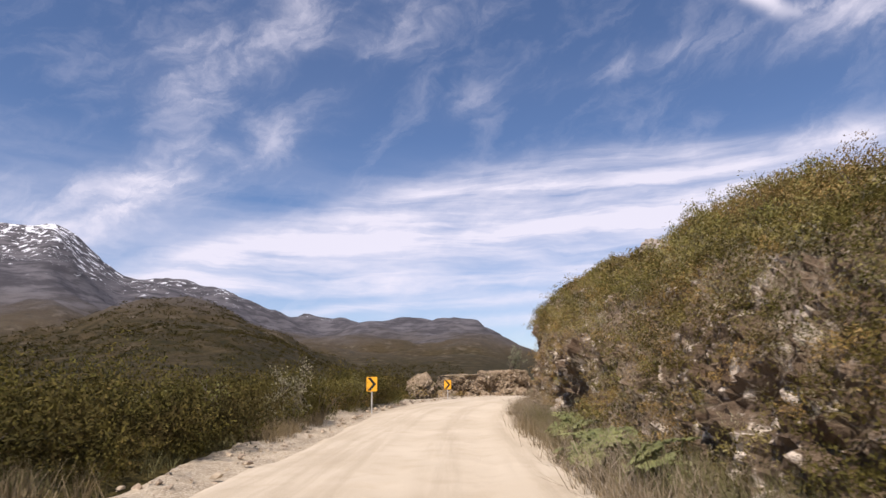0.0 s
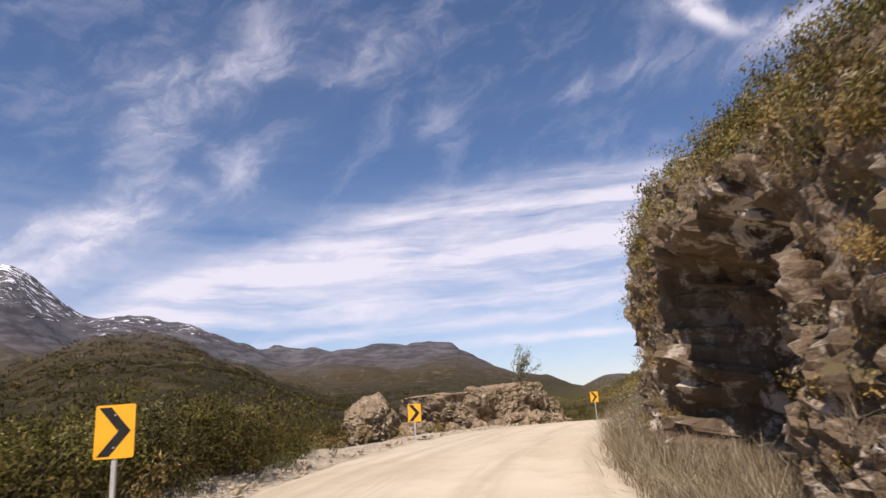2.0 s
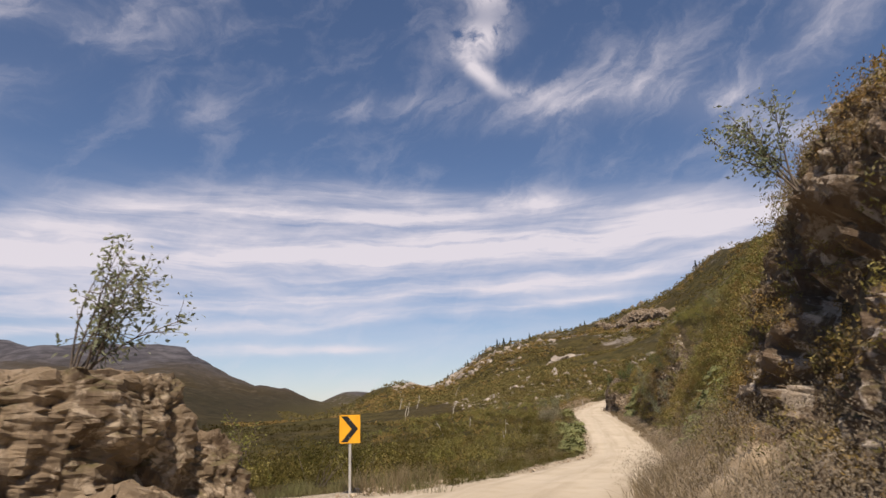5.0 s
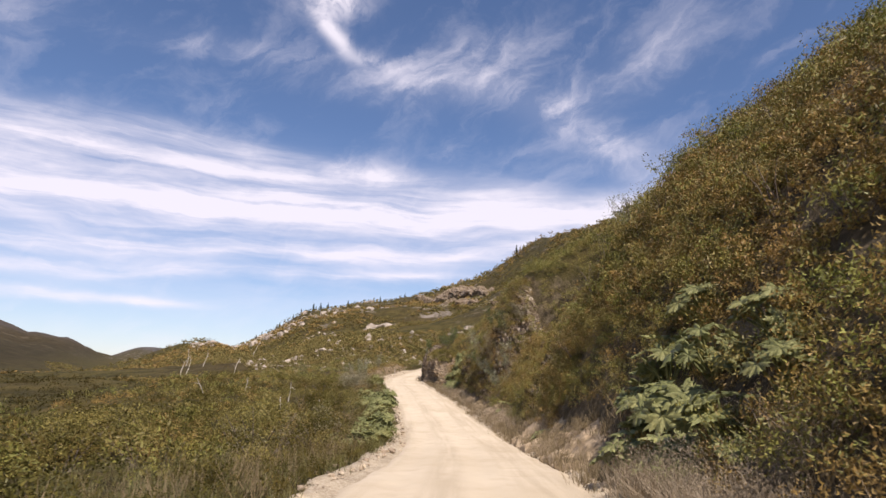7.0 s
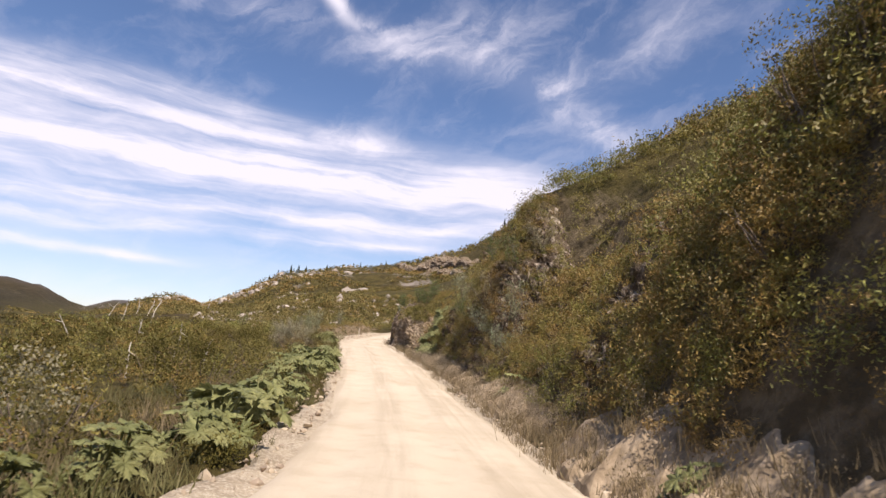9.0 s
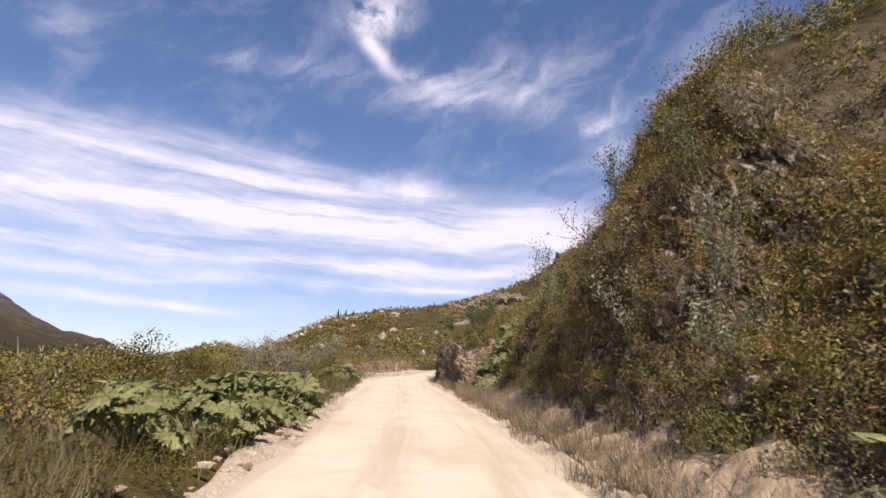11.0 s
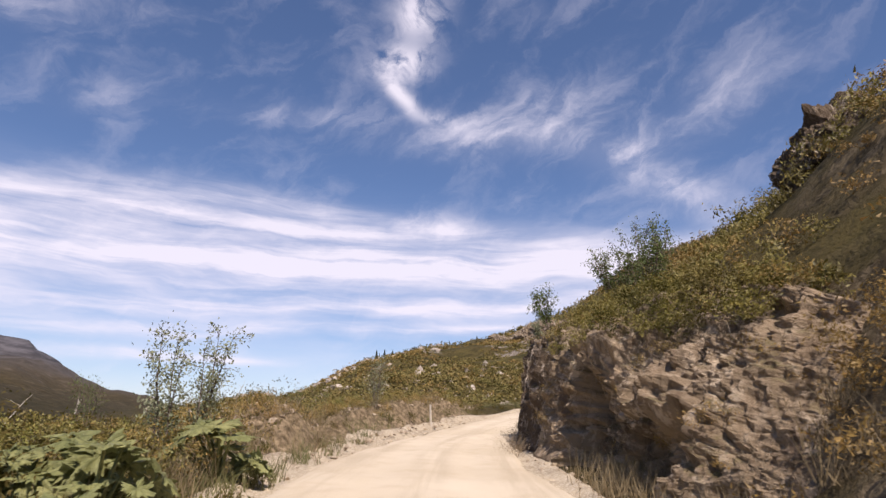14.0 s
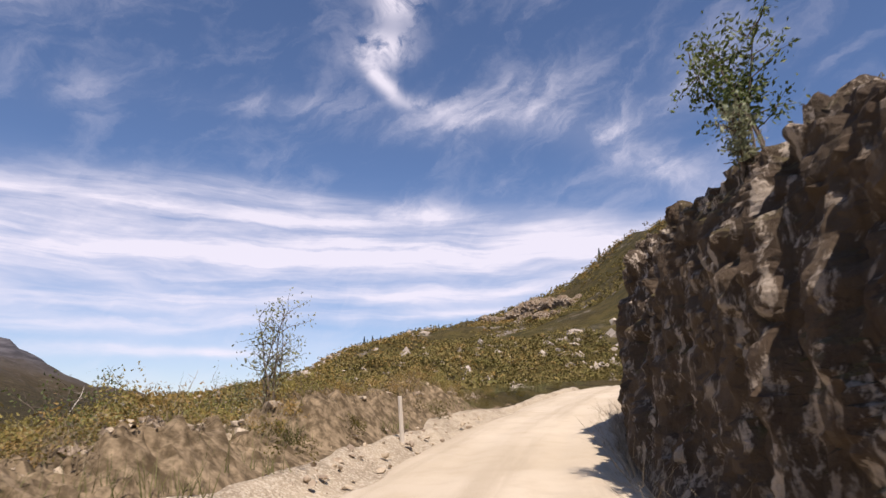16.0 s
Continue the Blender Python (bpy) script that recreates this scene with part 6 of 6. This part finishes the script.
tree_on(1, 57.5, 3.3, 5.4, 1.6, (-0.45, 0.3), 5, 520, M_WILLOW, "small leafy tree leaning out over the bank", 2)
tree_on(3, 151.5, 3.35, 4.5, 1.75, (-0.3, 0.1), 4, 800, M_TREE, "leafy small tree leaning off the rim of the rock cut", 3, 0.22)
for n, (s, d, h, tall) in enumerate([(110.5, 5.2, 3.0, 2.2), (112.0, 5.6, 5.5, 2.0), (114.0, 5.4, 3.6, 2.4), (109.0, 5.0, 1.6, 1.8), (116.0, 5.6, 6.0, 2.0), (111.0, 6.4, 7.2, 1.6), (113.0, 4.8, 2.0, 2.0), (118.0, 5.2, 2.6, 2.0)]):
    tree_on(2, s, d, h, tall, (-0.5, 0.1), 4, 360, (M_WILLOW, M_TREE, M_SILVER)[n % 3], "straggling leafy sapling growing out of the rock cut", 70 + n)
tree_at(148.5, 6.2, 2.0, (0, 0), 7, 900, M_TREE, "bushy green sapling on the slope above the road", 4, 0.5, 0.5)
tree_at(146.0, 5.4, 2.0, (0, 0), 7, 1000, M_TREE, "bushy green sapling on the slope above the road", 5, 0.5, 0.5)
tree_at(147.5, 5.0, 1.6, (0, 0), 7, 800, M_TREE, "bushy green sapling on the slope above the road", 6, 0.6, 0.5)
tree_on(3, 151.2, 2.6, 3.5, 0.8, (-0.3, 0), 5, 200, M_WILLOW, "sparse pale sapling on the rim of the rock cut", 7)
tree_at(141.1, -5.4, 2.6, (0, 0), 4, 620, M_WILLOW, "slender pale-leaved sapling in the scrub", 8, 0, 0.10, 0.085, 0.5)
tree_at(141.8, -5.05, 2.5, (0.05, 0), 4, 520, M_WILLOW, "slender pale-leaved sapling in the scrub", 28, 0, 0.12, 0.085, 0.5)
tree_at(21.0, -5.7, 2.1, (0, 0), 8, 620, M_SILVER, "tall silvery shrub standing out of the scrub", 29, 0, 0.4)
tree_at(26.4, -7.4, 1.8, (0, 0), 7, 480, M_WILLOW, "pale-leaved bush in the roadside scrub", 30, 0, 0.5)
tree_at(16.6, -6.8, 1.9, (0, 0), 7, 520, M_GREEN, "bright green bush in the roadside scrub", 31, 0, 0.6)
tree_at(32.0, -6.6, 1.6, (0, 0), 7, 420, M_SILVER, "silvery bush by the bend", 32, 0, 0.5)
tree_at(156.2, -4.9, 2.5, (0, 0), 6, 420, M_WILLOW, "sparse pale-leaved sapling on the rubble berm", 9, 0, 0.2)
tree_at(129.4, -6.7, 1.9, (0, 0), 6, 420, M_SILVER, "sparse pale-leaved sapling in the scrub", 10, 0, 0.3)
tree_at(166.0, -13.0, 2.4, (0, 0), 4, 220, M_TREE, "thin dark sapling in the scrub", 11, 0, 0.2)
tree_at(121.5, 5.2, 2.2, (-0.3, 0), 5, 420, M_SILVER, "leafy sapling on the overgrown bank", 12)
tree_at(128.5, 7.5, 1.4, (-0.3, 0), 4, 260, M_TREE, "thin sapling on the slope above the road", 13)
tree_at(123.5, 5.4, 3.8, (-0.05, 0), 5, 900, M_WILLOW, "slender pale-leaved sapling standing out on the bank", 16, 1.4, 0.25)
for n, (s, d, h) in enumerate([(92.0, 6.6, 2.2), (93.4, 7.8, 1.8), (91.0, 7.4, 2.0), (96.0, 7.4, 1.3)]):
    tree_at(s, d, h, (-0.1, 0), 6, 520, (M_GREEN, M_OLIVE, M_WILLOW)[n % 3], "leafy small tree among the bank's scrub", 120 + n, 0, 0.5)
tree_at(62.0, -8.0, 1.9, (0.1, 0), 5, 320, M_GREEN, "leafy sapling behind the chevron board", 14)
tree_at(156.0, -9.0, 2.3, (0, 0), 5, 320, M_TREE, "thin leafy sapling behind the rubble berm", 17, 0, 0.25)
tree_at(146.2, -6.9, 2.3, (0, 0), 5, 300, M_WILLOW, "thin upright sapling in the scrub", 18, 0, 0.2)
tree_at(126.9, -5.7, 2.1, (0, 0), 8, 620, M_SILVER, "upright pale-leaved sapling among silvery shrubs", 19, 0, 0.3)
tree_at(150.5, -14.0, 2.3, (0, 0), 5, 320, M_TREE, "thin dark sapling in the scrub", 15, 0, 0.25)


# ---------------------------------------------------------------- dead trunks on the slope
def snag(place, height, seed, label="bleached dead trunk standing in the scrub"):
    rng = np.random.default_rng(seed)
    ob = base_empty("dead_trunk", place, label, "dead tree", "bleached dead trunks")
    line = twig(rng, (0, 0, -0.2), (rng.uniform(-0.25, 0.3), rng.uniform(-0.2, 0.2), 1), height, 0.22, 9)
    part("trunk", mesh_of("trunk", *tube(line, 0.02 + 0.014 * height, 0.02, 7), M_DEAD), ob)
    for k in (4, 6):
        part("branch", mesh_of("branch", *tube(twig(rng, line[k], rng.normal(size=3) + (0, 0, 0.6), height * 0.25, 0.3, 5), 0.03, 0.008, 5), M_DEAD), ob)
    return ob


for n, (x, y, h) in enumerate([(42.0, 106.6, 2.0), (43.9, 118.6, 1.8), (42.7, 104.4, 1.5), (37.5, 99.0, 1.6), (40.6, 99.5, 1.3), (58, 176, 5.0), (85, 250, 7.0), (64, 190, 4.0), (40, 118, 2.2), (75, 210, 5.0), (52, 140, 3.0), (90, 215, 5.0)]):
    snag((x, y, float(ground_z((x, y))[0])), h, 50 + n)


# ---------------------------------------------------------------- far hillside: scrub, pale rocks, firs
def hill_places(n, rng, az0, az1, r0, r1, clump, freq):
    az = np.radians(rng.uniform(az0, az1, n * 3))
    r = r0 + (r1 - r0) * rng.random(n * 3) ** 1.3
    q = np.c_[40 + r * np.sin(az), 80 + r * np.cos(az)]
    s, d = road_coords(q)
    f = fbm(np.c_[q * freq, np.zeros(len(q))], 3, 0.5, 81)
    ok = (np.abs(d) > np.where(s > 175, 6.0, 27.0)) & (f > clump)
    q, r = q[ok][:n], r[ok][:n]
    return np.c_[q, ground_z(q) - 0.1], r


rh = np.random.default_rng(51)


def far_scrub(n, az0, az1, r0, r1, mat, label, per, clump):
    at, r = hill_places(n, rh, az0, az1, r0, r1, clump, 0.03)
    sc = np.clip(0.7 + r / 260, 0.7, 2.8)
    vs = []
    shapes = [bush_points(per, rh, 1.0, 1.3) for _ in range(8)]
    for k in range(8):
        m = np.arange(len(at)) % 8 == k
        p, u = shapes[k]
        h = (sc[m] * rh.uniform(0.6, 1.4, m.sum()))[:, None, None]
        q = p[None] * h * (1, 1, 0.75) + at[m][:, None]
        v, _ = leaf_tris(q.reshape(-1, 3), np.repeat(h.ravel() * np.interp(r[m], [60, 320], [0.17, 0.36]), per), rh, 0.1, 0.8, np.broadcast_to(u[None], q.shape).reshape(-1, 3))
        vs.append(v)
    v = np.concatenate(vs)
    tagged(new("hillside_scrub", mesh_of("hillside_scrub", v, np.arange(len(v)).reshape(-1, 3), mat, False)), label, "scrub", kind="stuff")


far_scrub(3000, 18, 58, 60, 170, M_FAR, "dense golden-olive scrub on the near hillside", 44, -0.9)
far_scrub(3500, 16, 58, 130, 270, M_FAR, "golden-olive scrub on the hillside", 20, -0.7)
far_scrub(3200, 2, 62, 30, 330, M_FAR, "olive scrub spread over the hillside", 26, -0.35)
far_scrub(2600, 2, 62, 30, 420, M_RUST, "rusty brown scrub spread over the hillside", 24, -0.05)
far_scrub(5000, 8, 60, 220, 640, M_FAR, "olive scrub on the far hillside", 14, -0.4)
far_scrub(6500, -75, 6, 40, 420, M_DARK, "dark scrub on the flat and the hill beyond", 15, -0.5)
far_scrub(6000, -75, -2, 380, 800, M_DARK, "dark scrub on the hill beyond the flat", 10, -0.5)


def rock_place(n, rng, lo, hi):
    at, r = hill_places(n, rng, 18, 56, 90, 560, 0.12, 0.02)
    size = (lo + (hi - lo) * rng.random(len(at)) ** 2) * np.clip(r / 220, 0.5, 2.2)
    return at, size


far_rocks = stones(1500, rh, "hillside_rocks", "pale rocks breaking through the hillside scrub", 0.6, 2.2, rock_place)
far_rocks.data.materials[0] = M_PALE


for n, (az, r, w, h) in enumerate([(40.2, 262, 8, 4.5), (41.0, 255, 10, 6), (41.8, 250, 11, 7), (42.6, 243, 12, 8), (43.5, 238, 10, 7), (44.3, 232, 11, 7), (45.2, 226, 9, 6), (42.2, 226, 7, 4), (43.4, 215, 7, 4), (44.6, 208, 6, 3.5), (46.2, 214, 8, 5), (41.4, 236, 6, 3), (39.4, 280, 8, 4), (43.0, 262, 9, 6)]):
    r, w, h = r * 1.5, w * 1.5, h * 1.7
    x, y = 40 + r * math.sin(radians(az)), 80 + r * math.cos(radians(az))
    boulder("rock_knoll", (x, y, float(ground_z((x, y))[0]) + h * 0.05), (w, w * 0.8, h), n * 40, M_ROCK, "bare weathered rock knoll on the hill's crest", 90 + n, 40, 26, "outcrop")


def conifer(height, seed):
    rng = np.random.default_rng(seed)
    ob = base_empty("conifer", (0, 0, 0), "dark conifer standing on the hill's crest", "tree", "conifers along the crest")
    part("trunk", mesh_of("trunk", *tube(np.array([[0, 0, -0.5], [0.05, 0, height * 0.5], [0, 0, height]]), 0.12, 0.02, 5), M_BARK), ob)
    n = 340
    t = rng.random(n) ** 0.8
    a = rng.uniform(0, 6.28, n)
    r = (1 - t) * height * 0.24 * rng.uniform(0.3, 1.1, n) * (0.75 + 0.25 * np.sin(t * 40))
    c = np.c_[r * np.cos(a), r * np.sin(a), height * (0.10 + 0.9 * t)]
    part("crown", mesh_of("crown", *leaf_quads(c, height * 0.10, rng, 0.0, 0.6), M_FIR, False), ob)
    return ob


fir_at = []
for az in np.r_[np.linspace(24.0, 27.5, 8), np.linspace(28, 30.5, 9), np.linspace(31, 39, 17), np.linspace(43.5, 44, 2), 49.0, 51.0]:
    az = float(az) + rh.normal() * 0.22
    t = np.array(HILL, float)
    r = float(np.interp(az, t[:, 0], t[:, 2])) * rh.uniform(0.96, 1.03)
    fir_at.append((40 + r * math.sin(radians(az)), 80 + r * math.cos(radians(az))))
fir_at = np.array(fir_at)
fz = ground_z(fir_at)
scatter_copies(conifer(7.0, 1), np.c_[fir_at, fz - 0.3][::2], rh, 0.5, 1.2, 3)
scatter_copies(conifer(6.0, 2), np.c_[fir_at, fz - 0.3][1::2], rh, 0.4, 1.1, 3)
